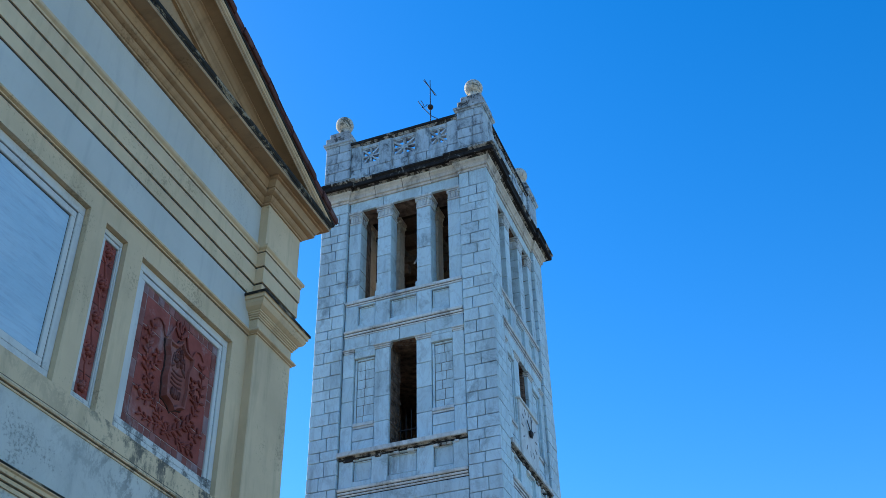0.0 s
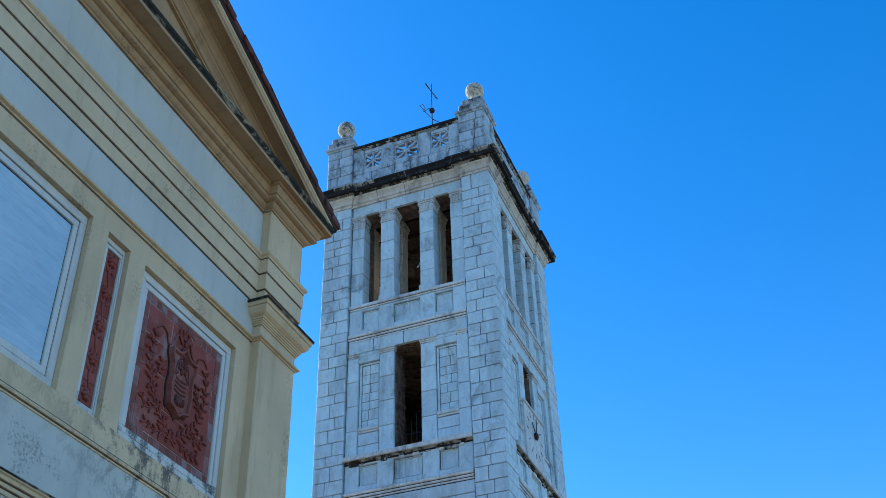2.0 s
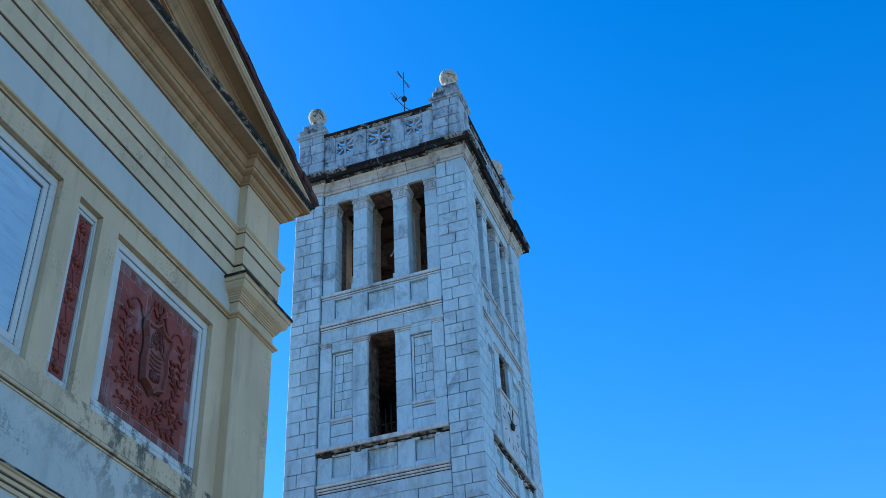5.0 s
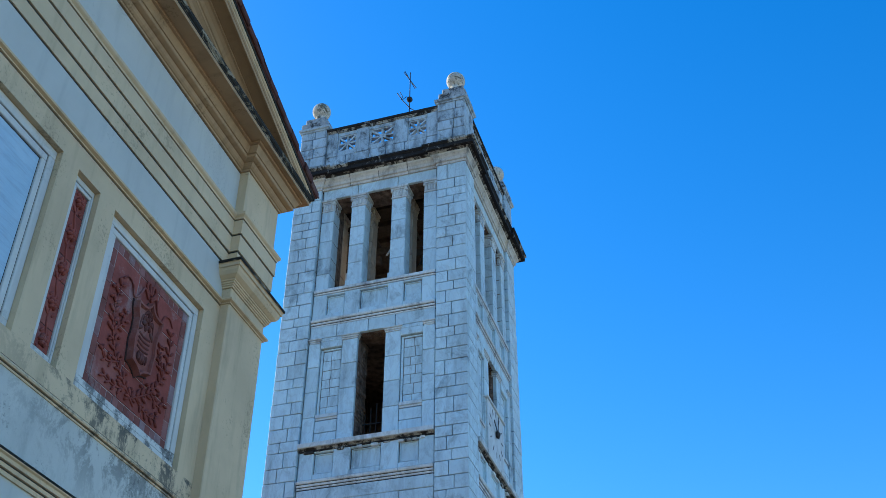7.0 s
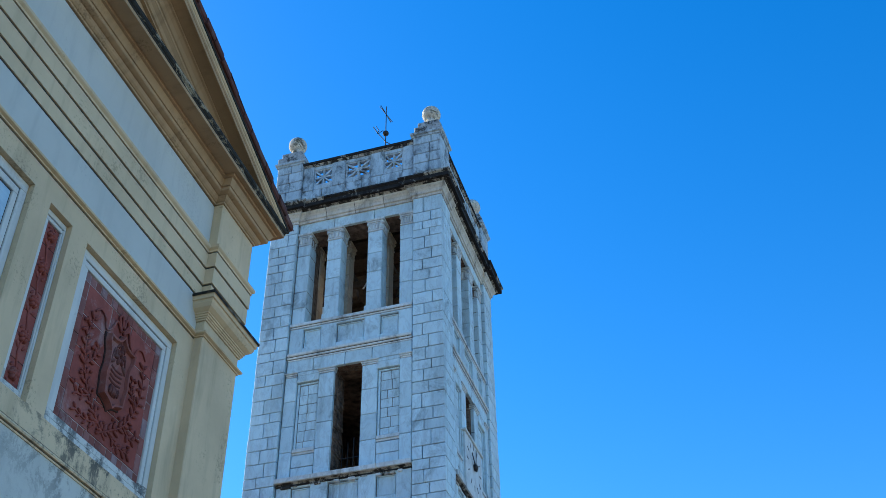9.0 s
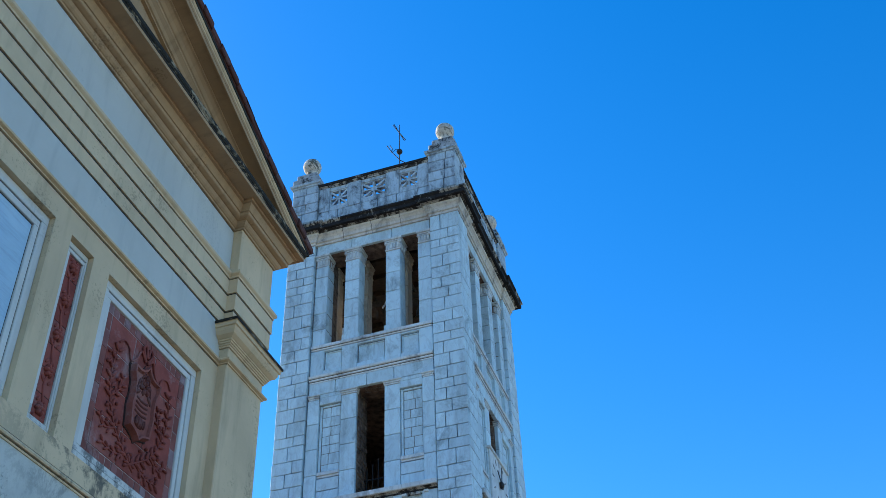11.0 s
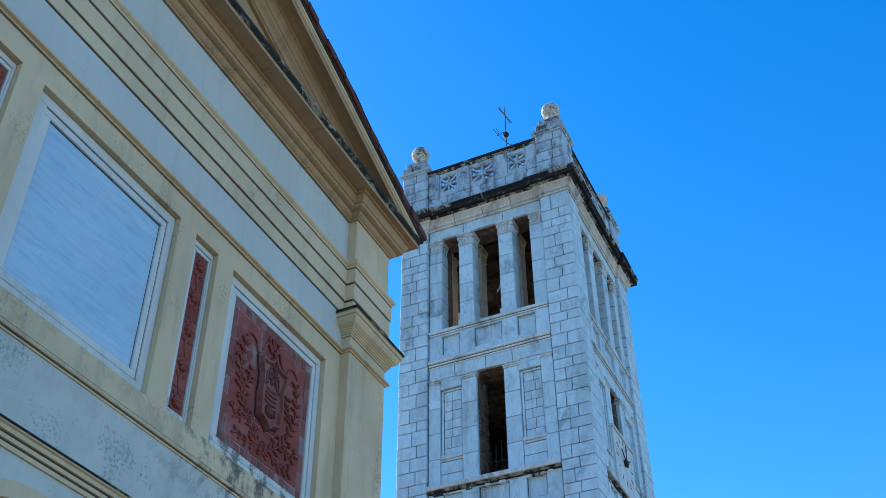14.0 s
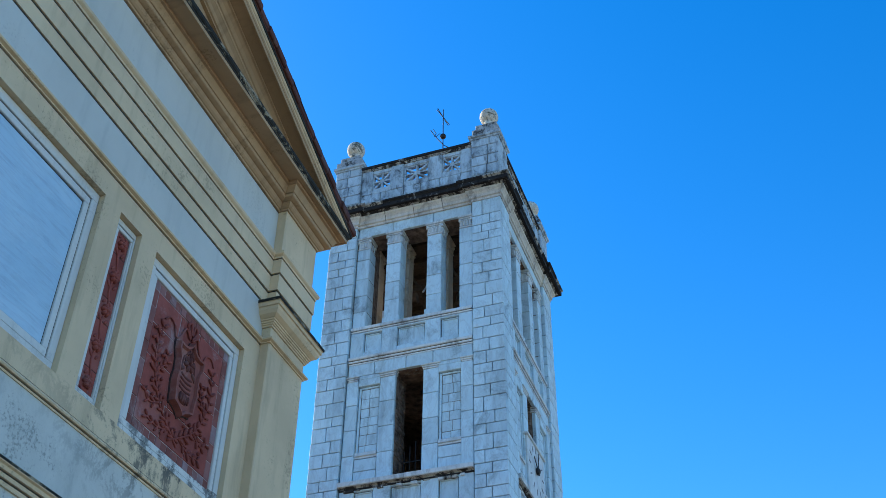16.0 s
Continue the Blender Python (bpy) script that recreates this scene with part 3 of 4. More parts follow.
part("bed_moulding", sweep(BREAK, [(-0.05, 11.962), (-0.014, 11.962), (-0.014, 11.976), (0.024, 11.978), (0.028, 12.005), (0.045, 12.012), (0.07, 12.035), (0.092, 12.075), (0.085, 12.085), (0.112, 12.088), (0.155, 12.10), (0.165, 12.11), (0.165, 12.155), (0.150, 12.160), (0.178, 12.168), (0.195, 12.205), (0.225, 12.262), (0.215, 12.272), (0.255, 12.278), (0.255, 12.33), (-0.05, 12.33)]), OCHRE, church, "moulded ochre bed moulding")
LINE = [(FX - 0.5, Y0), (XP, Y0), (XP, Y1), (FX - 0.5, Y1)]
part("corona", sweep(LINE, [(-0.2, 12.322), (0.318, 12.322), (0.318, 12.310), (0.340, 12.310), (0.343, 12.362), (0.0, 12.38), (-0.2, 12.38)]), OCHRE, church, "ochre projecting cornice with a drip")
part("cornice_edge", sweep(LINE, [(0.20, 12.366), (0.347, 12.363), (0.350, 12.395), (0.362, 12.402), (0.376, 12.425), (0.378, 12.475), (0.0, 12.53), (-0.1, 12.53)]), EDGE, church, "mould-blackened cornice edge")


# pediment
def rake(prof, name, mat, label, y_end=RAKE_Y, x0=XP):
    """A bar that climbs both slopes and meets at the ridge; prof is (out, height) against the tile line."""
    for s in (1, -1):
        bm = bmesh.new()
        ends = []
        for y in (y_end, YC):
            yy = YC + s * (y - YC)
            ends.append([bm.verts.new((x0 + d, yy, RAKE_Z + SLOPE * (RAKE_Y - y) + h)) for d, h in prof])
        k = len(prof)
        for j in range(k):
            bm.faces.new((ends[0][j], ends[1][j], ends[1][(j + 1) % k], ends[0][(j + 1) % k]))
        bm.faces.new(ends[0]), bm.faces.new(ends[1])
        part(name, bm, mat, church, label)


rake([(-0.9, -0.66), (-0.10, -0.66), (-0.10, -0.63), (-0.075, -0.62), (-0.05, -0.57), (-0.012, -0.53), (0.0, -0.52), (0.0, -0.47), (0.02, -0.46), (0.05, -0.40), (0.09, -0.355), (0.12, -0.345), (0.12, -0.30), (-0.9, -0.30)], "raking_bed_moulding", OCHRE, "moulded ochre raking bed moulding", Y1 - 0.25)
rake([(-0.9, -0.318), (0.300, -0.318), (0.300, -0.335), (0.325, -0.335), (0.327, -0.27), (0.335, -0.265), (0.338, -0.235), (-0.9, -0.235)], "raking_corona", OCHRE, "ochre raking cornice", RAKE_Y - 0.11)
rake([(-0.9, -0.234), (0.343, -0.234), (0.346, -0.21), (0.360, -0.203), (0.372, -0.18), (0.374, -0.165), (-0.9, -0.165)], "raking_edge", CREAM, "pale weathered raking fillet", RAKE_Y - 0.06)
rake([(-0.9, -0.164), (0.386, -0.164), (0.388, -0.12), (-0.9, -0.12)], "tile_bed", DARK_BED, "very dark tile bedding", RAKE_Y - 0.03)
rake([(-0.9, -0.119), (0.395, -0.119), (0.400, 0.010), (-0.9, 0.012)], "verge_bed", TILE, "brown mortar bed of the verge tiles", RAKE_Y - 0.02)
bm = bmesh.new()
vs = [bm.verts.new((FX - 0.02 - t, y, z)) for t in (0, 0.5) for y, z in ((Y0 + 0.3, 12.45), (Y1 - 0.3, 12.45), (YC, 12.45 + SLOPE * (Y1 - 0.3 - YC)))]
for f in ((0, 1, 2), (5, 4, 3), (0, 3, 4, 1), (1, 4, 5, 2), (2, 5, 3, 0)):
    bm.faces.new([vs[i] for i in f])
# the darker ochre also carries the shade under the raking cornice
part("tympanum", bm, OCHRE, church)

# roof planes and the verge tiles
roof = tagged(new("roof"), "low pitched brown tiled roof")
roof.parent = church
for s in (1, -1):
    bm = bmesh.new()
    vs = []
    for x in (-30.2, FX - 0.5):
        for y in (RAKE_Y, YC):
            for h in (-0.083, 0.015):
                vs.append(bm.verts.new((x, YC + s * (y - YC), RAKE_Z + SLOPE * (RAKE_Y - y) + h)))
    for f in ((0, 1, 3, 2), (4, 6, 7, 5), (0, 4, 5, 1), (2, 3, 7, 6), (1, 5, 7, 3), (0, 2, 6, 4)):
        bm.faces.new([vs[i] for i in f])
    part("roof_plane", bm, TILE, roof)
rng = random.Random(5)
count = 22
for s in (1, -1):
    for i in range(count):
        step = (RAKE_Y - YC) / count
        ya, yb = RAKE_Y - i * step, RAKE_Y - (i + 1) * step + 0.010
        d, h, tip = rng.uniform(-0.014, 0.016), rng.uniform(-0.010, 0.012), rng.uniform(0.006, 0.020)
        bm = bmesh.new()
        ends = []
        for y, lift in ((ya, tip), (yb, -tip * 0.4)):
            z = RAKE_Z + SLOPE * (RAKE_Y - y) + h + lift
            ends.append([bm.verts.new((XP + o + d, YC + s * (y - YC), z + k)) for o, k in ((0.10, -0.075), (0.408, -0.112), (0.424, -0.098), (0.430, -0.030), (0.420, 0.012), (0.385, 0.030), (0.10, 0.030))])
        for j in range(7):
            bm.faces.new((ends[0][j], ends[1][j], ends[1][(j + 1) % 7], ends[0][(j + 1) % 7]))
        bm.faces.new(ends[0]), bm.faces.new(ends[1])
        part("verge_tile", bm, TILE, roof)
bm = bmesh.new()
L = 0.34
for k in range(9):
    a0 = math.pi * k / 8
    for xx, rr in ((-L / 2, 0.088), (L / 2, 0.072)):
        for r in (rr, rr - 0.014):
            bm.verts.new((math.cos(a0) * r, xx, math.sin(a0) * r * 0.8))
bm.verts.ensure_lookup_table()
q = bm.verts
for k in range(8):
    i, j = 4 * k, 4 * k + 4
    bm.faces.new((q[i], q[i + 2], q[j + 2], q[j])), bm.faces.new((q[i + 1], q[j + 1], q[j + 3], q[i + 3]))
    bm.faces.new((q[i], q[j], q[j + 1], q[i + 1])), bm.faces.new((q[i + 2], q[i + 3], q[j + 3], q[j + 2]))
bmesh.ops.recalc_face_normals(bm, faces=bm.faces)
tile_mesh = bpy.data.meshes.new("roof_tile")
bm.to_mesh(tile_mesh)
bm.free()
tile_mesh.materials.append(TILE)
rng = random.Random(11)
run = RAKE_Y - YC
ang = math.degrees(math.atan(SLOPE))
n = int(run / math.cos(radians(ang)) / 0.30)
for s in (1, -1):
    for i in range(n + 1):
        y = RAKE_Y - 0.10 - i * run / (n + 0.6)
        if y < YC + 0.05:
            continue
        for col, xo in ((0, 0.348), (1, 0.18)):
            ob = new("roof_tile", tile_mesh)
            ob.parent = roof
            ob.matrix_basis = pose(XP + xo + rng.uniform(-0.014, 0.014), YC + s * (y - YC), RAKE_Z + SLOPE * (RAKE_Y - y) - 0.022 + rng.uniform(-0.008, 0.01), -s * (ang - 1.5) + rng.uniform(-1, 1), rng.uniform(-4, 4), rng.uniform(-3, 3) + (0 if s > 0 else 180) * 0)

# portal arch, of which the crown shows
bm = bmesh.new()
for r0, r1, d in ((1.06, 1.16, 0.05), (1.16, 1.30, 0.085)):
    n = 36
    c0 = 5.56 - 1.30
    rows = []
    for i in range(n + 1):
        w = math.pi * i / n
        rows.append([bm.verts.new((x, YC + r * math.cos(w), c0 + r * math.sin(w))) for r in (r0, r1) for x in (FX - 0.02, FX + d)])
    for p, q in zip(rows, rows[1:]):
        for a, b in ((0, 1), (1, 3), (3, 2), (2, 0)):
            bm.faces.new((p[a], q[a], q[b], p[b]))
    for p in (rows[0], rows[-1]):
        bm.faces.new((p[0], p[1], p[3], p[2]))
    for s in (1, -1):
        box(bm, FX - 0.02, FX + d, YC + s * r0, YC + s * r1, 0.0, c0)
part("portal_arch", bm, CREAM, church, "cream moulded arch over the portal")


# ---- bell tower: local u runs along a face, w outwards, with the front facing -y ----
TX, TY, TW = -6.702, 21.371, 5.0
CX, CY = TX - TW / 2, TY + TW / 2
H = TW / 2
tower = thing("bell_tower", 0, "tall square bell tower of weathered white marble ashlar", "tower")
DEEP = 1.026                         # the plan is a little deeper than it is wide
tower.scale, tower.location = (1, DEEP, 1), (0, TY * (1 - DEEP), 0)
FRONT, SIDE, REAR, FARSIDE = 0, 1, 2, 3


def place(side, u, w):
    """Plan point of a face: front looks to -y, side to +x, rear to +y, farside to -x."""
    return ((CX + u, CY - w), (CX + w, CY + u), (CX - u, CY + w), (CX - w, CY - u))[side]


def fbox(bm, side, u0, u1, w0, w1, z0, z1, bevel=0.0):
    (xa, ya), (xb, yb) = place(side, u0, w0), place(side, u1, w1)
    box(bm, min(xa, xb), max(xa, xb), min(ya, yb), max(ya, yb), z0, z1, bevel)


def fpart(name, side, u0, u1, w0, w1, z0, z1, mat=None, bevel=0.012, parent=None, label=""):
    bm = bmesh.new()
    fbox(bm, side, u0, u1, w0, w1, z0, z1, bevel)
    return part(name, bm, mat or MARBLE, parent or tower, label)


def fsweep(name, side, u0, u1, base, prof, mat, label="", gap=0.004):
    """A moulding in lengths of about a metre, with open joints."""
    n = max(1, round((u1 - u0) / 0.85))
    for i in range(n):
        a, b = u0 + (u1 - u0) * i / n, u0 + (u1 - u0) * (i + 1) / n
        part(name, sweep([place(side, a + gap, base), place(side, b - gap, base)], prof), mat, tower, label)


# core walls, hollow at the two open stages
CORE, THICK, BAY = 2.34, 0.62, 1.665
PIER = 0.80


def core_wall(side, z0, z1, holes, end):
    """A wall slab between z0 and z1 with rectangular holes (u0, u1, za, zb)."""
    us = sorted({-end, end, *[h[0] for h in holes], *[h[1] for h in holes]})
    zs = sorted({z0, z1, *[h[2] for h in holes], *[h[3] for h in holes]})
    for ua, ub in zip(us, us[1:]):
        for za, zb in zip(zs, zs[1:]):
            if not any(h[0] <= ua and ub <= h[1] and h[2] <= za and zb <= h[3] for h in holes):
                fpart("wall", side, ua, ub, CORE - THICK, CORE, za, zb, RUBBLE, 0.0, None, "rough masonry wall core")


bm = bmesh.new()
box(bm, CX - CORE, CX + CORE, CY - CORE, CY + CORE, 0, 9.0)
part("base_wall", bm, MORTAR_SHADE, tower)
for side in range(4):
    end = CORE if side in (0, 2) else CORE - THICK
    core_wall(side, 9.0, 12.6, [(-0.15, 0.15, 9.3, 11.115)] if side in (FRONT, SIDE) else [], end)
    # the unseen rear wall is closed here to keep the room dark
    core_wall(side, 12.6, 16.5, [(-0.38, 0.38, 13.19, 16.12)] if side != REAR else [], end)
    core_wall(side, 16.5, 21.05, [(-1.31, 1.31, 17.64, 20.70)], end)
bm = bmesh.new()
box(bm, CX - 1.74, CX + 1.74, CY - 1.74, CY + 1.74, 16.55, 16.85)
part("belfry_floor", bm, RUBBLE, tower)
bm = bmesh.new()
box(bm, CX - 1.74, CX + 1.74, CY - 1.74, CY + 1.74, 20.98, 21.05)
part("belfry_ceiling", bm, TIMBER, tower)
for i in range(5):
    bm = bmesh.new()
    box(bm, CX - 1.74, CX + 1.74, CY - 1.5 + i * 0.72, CY - 1.34 + i * 0.72, 20.80, 20.98, 0.012)
    part("ceiling_beam", bm, TIMBER, tower)
bm = bmesh.new()
box(bm, CX - 2.38, CX + 2.38, CY - 2.38, CY + 2.38, 21.05, 21.9)
part("roof_slab", bm, CRUST, tower)

PROF_BAND = [(-0.1, 0.022), (0.045, 0.022), (0.05, 0.06), (0.028, 0.064), (0.028, 0.078), (0.072, 0.08), (0.076, 0.125), (0.056, 0.13), (0.056, 0.142), (0.10, 0.148), (0.112, 0.175), (0.112, 0.215), (0.02, 0.228), (-0.1, 0.228)]
PROF_SILL = [(-0.1, 0.018), (0.03, 0.018), (0.042, 0.055), (0.025, 0.06), (0.025, 0.07), (0.068, 0.075), (0.07, 0.15), (0.045, 0.175), (-0.1, 0.18)]


def at(prof, z, k=1.0):
    return [(d * k, z + h) for d, h in prof]


def apron(side, z0, z1):
    """Wall between two mouldings, with three sunk panels."""
    W = 2.43
    us = [(-BAY, -1.30), (-0.80, -0.38), (0.38, 0.80), (1.30, BAY)]
    for a, b in us:
        fpart("post", side, a, b, CORE, W, z0, z1)
    for (a, b), nm in (((-1.30, -0.80), 0), ((-0.38, 0.38), 1), ((0.80, 1.30), 2)):
        fpart("rail", side, a, b, CORE, W - 0.004, z0, z0 + 0.13)
        fpart("rail", side, a, b, CORE, W - 0.004, z1 - 0.05, z1)
        fpart("sunk_panel", side, a + 0.012, b - 0.012, CORE, W - 0.078, z0 + 0.14, z1 - 0.06)
        bm = bmesh.new()
        u0, u1, za, zb, t = a + 0.03, b - 0.03, z0 + 0.155, z1 - 0.075, 0.024
        for p in ((u0, u1, zb - t, zb), (u0, u1, za, za + t), (u0, u0 + t, za + t, zb - t), (u1 - t, u1, za + t, zb - t)):
            fbox(bm, side, p[0], p[1], CORE, W - 0.050, p[2], p[3], 0.005)
        part("panel_bead", bm, MARBLE, tower)


def small_capital(side, u0, u1, z0, z1, w):
    bm = bmesh.new()
    fbox(bm, side, u0 - 0.015, u1 + 0.015, CORE - 0.05, w + 0.015, z0, z0 + (z1 - z0) * 0.3, 0.008)
    fbox(bm, side, u0 - 0.03, u1 + 0.03, CORE - 0.05, w + 0.03, z0 + (z1 - z0) * 0.34, z0 + (z1 - z0) * 0.68, 0.012)
    fbox(bm, side, u0 - 0.05, u1 + 0.05, CORE - 0.05, w + 0.05, z0 + (z1 - z0) * 0.7, z1, 0.01)
    part("capital", bm, MARBLE_TRIM, tower)


def carved_capital(side, u0, u1, w0, w1, z0, z1, mat=None):
    """A square capital: necking ring, flaring bell with upright leaves and volutes, and an abacus."""
    bm = bmesh.new()
    h = z1 - z0
    fbox(bm, side, u0 - 0.02, u1 + 0.02, w0 - 0.02, w1 + 0.02, z0, z0 + 0.05, 0.012)
    fbox(bm, side, u0 + 0.005, u1 - 0.005, w0 + 0.005, w1 - 0.005, z0 + 0.05, z1 - 0.10)
    fbox(bm, side, u0 - 0.055, u1 + 0.055, w0 - 0.055, w1 + 0.055, z1 - 0.075, z1, 0.012)
    fbox(bm, side, u0 - 0.03, u1 + 0.03, w0 - 0.03, w1 + 0.03, z1 - 0.12, z1 - 0.078, 0.01)
    um, n = (u0 + u1) / 2, 4
    for i in range(n):
        u = u0 + (i + 0.5) * (u1 - u0) / n
        fbox(bm, side, u - 0.030, u + 0.030, w1 - 0.01, w1 + 0.022, z0 + 0.06, z1 - 0.16, 0.012)
        fbox(bm, side, u - 0.026, u + 0.026, w1 - 0.01, w1 + 0.040, z1 - 0.20, z1 - 0.15, 0.012)
    for i in range(3):
        w = w0 + (i + 0.5) * (w1 - w0) / 3
        for u in (u0, u1):
            s = -1 if u == u0 else 1
            fbox(bm, side, min(u - s * 0.01, u + s * 0.022), max(u - s * 0.01, u + s * 0.022), w - 0.04, w + 0.04, z0 + 0.06, z1 - 0.16, 0.010)
    for u in (u0, u1):
        for w in (w0, w1):
            (x, y) = place(side, u, w)
            bmesh.ops.create_uvsphere(bm, u_segments=8, v_segments=5, radius=0.05, matrix=Matrix.Translation((x, y, z1 - 0.16)))
    part("capital", bm, mat or MARBLE_TRIM, tower, "carved leafy marble capital")


def shaft(side, u0, u1, w0, w1, z0, z1, rng, mat=None):
    """A square column built of drums."""
    z = z0
    while z < z1 - 0.02:
        h = min(rng.uniform(0.45, 0.75), z1 - z)
        if z1 - z - h < 0.2:
            h = z1 - z
        j = rng.uniform(-0.004, 0.004)
        fpart("drum", side, u0 + j, u1 + j, w0, w1 + j, z + 0.006, z + h - 0.006, mat, 0.010)
        z += h


def ashlar(side, u0, u1, z0, z1, w0, w1, rng, course=0.33, length=0.42, name="block", gap=0.009):
    """Courses of blocks that fill a rectangle of the face."""
    n = max(1, round((z1 - z0) / course))
    cut = [z0] + sorted(z0 + (z1 - z0) * (i + rng.uniform(-0.12, 0.12)) / n for i in range(1, n)) + [z1]
    for za, zb in zip(cut, cut[1:]):
        m = max(1, round((u1 - u0) / length + rng.uniform(-0.3, 0.3)))
        us = [u0] + sorted(u0 + (u1 - u0) * (i + rng.uniform(-0.28, 0.28)) / m for i in range(1, m)) + [u1]
        for a, b in zip(us, us[1:]):
            fpart(name, side, a + gap, b - gap, w0, w1 + rng.uniform(-0.004, 0.004), za + gap, zb - gap, None, 0.006)


def stage(side, rng, full):
    W = 2.43
    # foot of the shaft that shows below the lowest band
    fpart("frieze", side, -BAY, BAY, CORE, W, 11.72, 12.02)
    ashlar(side, -BAY, -0.85, 11.42, 11.715, CORE, W - 0.01, rng, 0.3, 0.5)
    ashlar(side, 0.85, BAY, 11.42, 11.715, CORE, W - 0.01, rng, 0.3, 0.5)
    fpart("lintel", side, -0.845, 0.845, CORE, W, 11.44, 11.714)
    fpart("slab", side, -BAY, -1.37, CORE, W, 8.0, 11.416)
    fpart("slab", side, 1.37, BAY, CORE, W, 8.0, 11.416)
    fpart("jamb", side, -0.80, -0.30, CORE, W + 0.01, 8.0, 11.436)
    fpart("jamb", side, 0.30, 0.80, CORE, W + 0.01, 8.0, 11.436)
    fpart("sunk_panel", side, -1.366, -0.804, CORE, W - 0.05, 8.0, 11.412)
    fpart("sunk_panel", side, 0.804, 1.366, CORE, W - 0.05, 8.0, 11.412)
    fpart("niche_head", side, -0.296, 0.296, CORE, W + 0.03, 11.12, 11.432)
    bm = bmesh.new()
    ends = [[bm.verts.new((*place(side, u, w), z)) for u, z in ((-0.20, 11.125), (0.20, 11.125), (0.33, 11.30), (-0.33, 11.30))] for w in (CORE, W + 0.075)]
    for k in range(4):
        bm.faces.new((ends[0][k], ends[0][(k + 1) % 4], ends[1][(k + 1) % 4], ends[1][k]))
    bm.faces.new(ends[0]), bm.faces.new(ends[1])
    part("keystone", bm, MARBLE_TRIM, tower, "pale tapered keystone over a slit window")
    fpart("niche_jamb", side, -0.296, -0.154, CORE, W - 0.01, 8.0, 11.115)
    fpart("niche_jamb", side, 0.154, 0.296, CORE, W - 0.01, 8.0, 11.115)
    fsweep("band", side, -BAY, BAY, CORE + 0.05, at(PROF_BAND, 12.02), MARBLE_TRIM, "moulded marble band")
    apron(side, 12.27, 12.99)
    # dark strips draw the shadow lines below the bands and between their steps
    for z in (12.02, 16.45):
        fsweep("band_shade_line", side, -BAY, BAY, CORE + 0.05, [(-0.1, z - 0.012), (0.022, z - 0.012), (0.022, z + 0.022), (-0.1, z + 0.022)], MORTAR_SHADE)
        for lo, hi, d in ((0.0645, 0.0785, 0.046), (0.1305, 0.1455, 0.072)):
            fsweep("band_shade_strip", side, -BAY, BAY, CORE + 0.05, [(-0.09, z + lo), (d, z + lo), (d, z + hi), (-0.09, z + hi)], MORTAR_SHADE)
    fsweep("ledge_bed", side, -BAY - 0.01, BAY + 0.01, CORE + 0.06, at([(-0.1, 0.020), (0.03, 0.020), (0.045, 0.050), (0.075, 0.060), (0.100, 0.0725), (-0.1, 0.0725)], 12.985), COPING, "half-crusted moulding under the ledge")
    fsweep("ledge", side, -BAY - 0.02, BAY + 0.02, CORE + 0.06, at([(-0.1, 0.073), (0.135, 0.074), (0.142, 0.080), (0.150, 0.180), (0.11, 0.195), (-0.1, 0.20)], 12.985), MARBLE_TRIM, "projecting weathered marble ledge")
    # one black strip holds both the crust and the shade below the ledge
    fsweep("crust_and_shade", side, -BAY, BAY, CORE + 0.06, [(-0.1, 12.968), (0.050, 12.972), (0.060, 13.003), (-0.1, 13.004)], CRUST, "black crust and painted shade under the ledge")
    for u in (-1.42, -1.18, -0.62, -0.15, 0.22, 0.52, 0.86, 1.02, 1.19, 1.40):
        d = rng.uniform(0.05, 0.13)
        fpart("broken_moulding", side, u - d, u + d, CORE, CORE + rng.uniform(0.10, 0.135), 12.965 - rng.uniform(0.01, 0.07), 12.98, rng.choice((COPING, MARBLE_TRIM)), 0.010)
    # lower open stage
    for s in (1, -1):
        def span(a, b):
            return (a, b) if s > 0 else (-b, -a)
        a, b = span(0.372, 0.77)
        for k in range(4):
            z = 13.19 + k * (15.975 - 13.19) / 4
            fpart("jamb_stone", side, a, b, CORE - 0.02, W - 0.015, z + 0.006, z + (15.975 - 13.19) / 4 - 0.006, None, 0.008)
        small_capital(side, a, b, 15.975, 16.115, W - 0.015)
        a, b = span(1.36, BAY)
        for k in range(4):
            z = 13.19 + k * (15.975 - 13.19) / 4
            fpart("slab", side, a, b, CORE, W + 0.012, z + 0.006, z + (15.975 - 13.19) / 4 - 0.006, None, 0.008)
        small_capital(side, a + 0.03, b - 0.03, 15.975, 16.115, W)
        a, b = span(0.775, 1.355)
        lo, hi = (0.074, 0.034) if side == FRONT else (0.034, 0.074)
        ashlar(side, a + lo, b - hi, 13.93, 15.73, CORE, W - 0.075, rng, 0.27, 0.23, "block", 0.0055)
        bm = bmesh.new()
        for p in ((a + 0.012, a + lo - 0.008, 13.93, 15.785), (b - hi + 0.008, b - 0.012, 13.93, 15.785), (a + lo, b - hi, 15.738, 15.785)):
            fbox(bm, side, p[0], p[1], CORE, W - 0.052, p[2], p[3], 0.005)
        part("panel_bead", bm, MARBLE, tower)
        fpart("slab", side, a, b, CORE, W + 0.006, 15.805, 16.0)
        fpart("slab", side, a, b, CORE, W - 0.002, 16.004, 16.112)
        fsweep("small_sill", side, a, b, CORE + 0.03, at(PROF_SILL, 13.79, 0.75), MARBLE_TRIM)
        ashlar(side, a, b, 13.19, 13.785, CORE, W - 0.02, rng, 0.3, 0.6)
    cuts = [-BAY, -0.95, -0.1, 0.62, BAY]
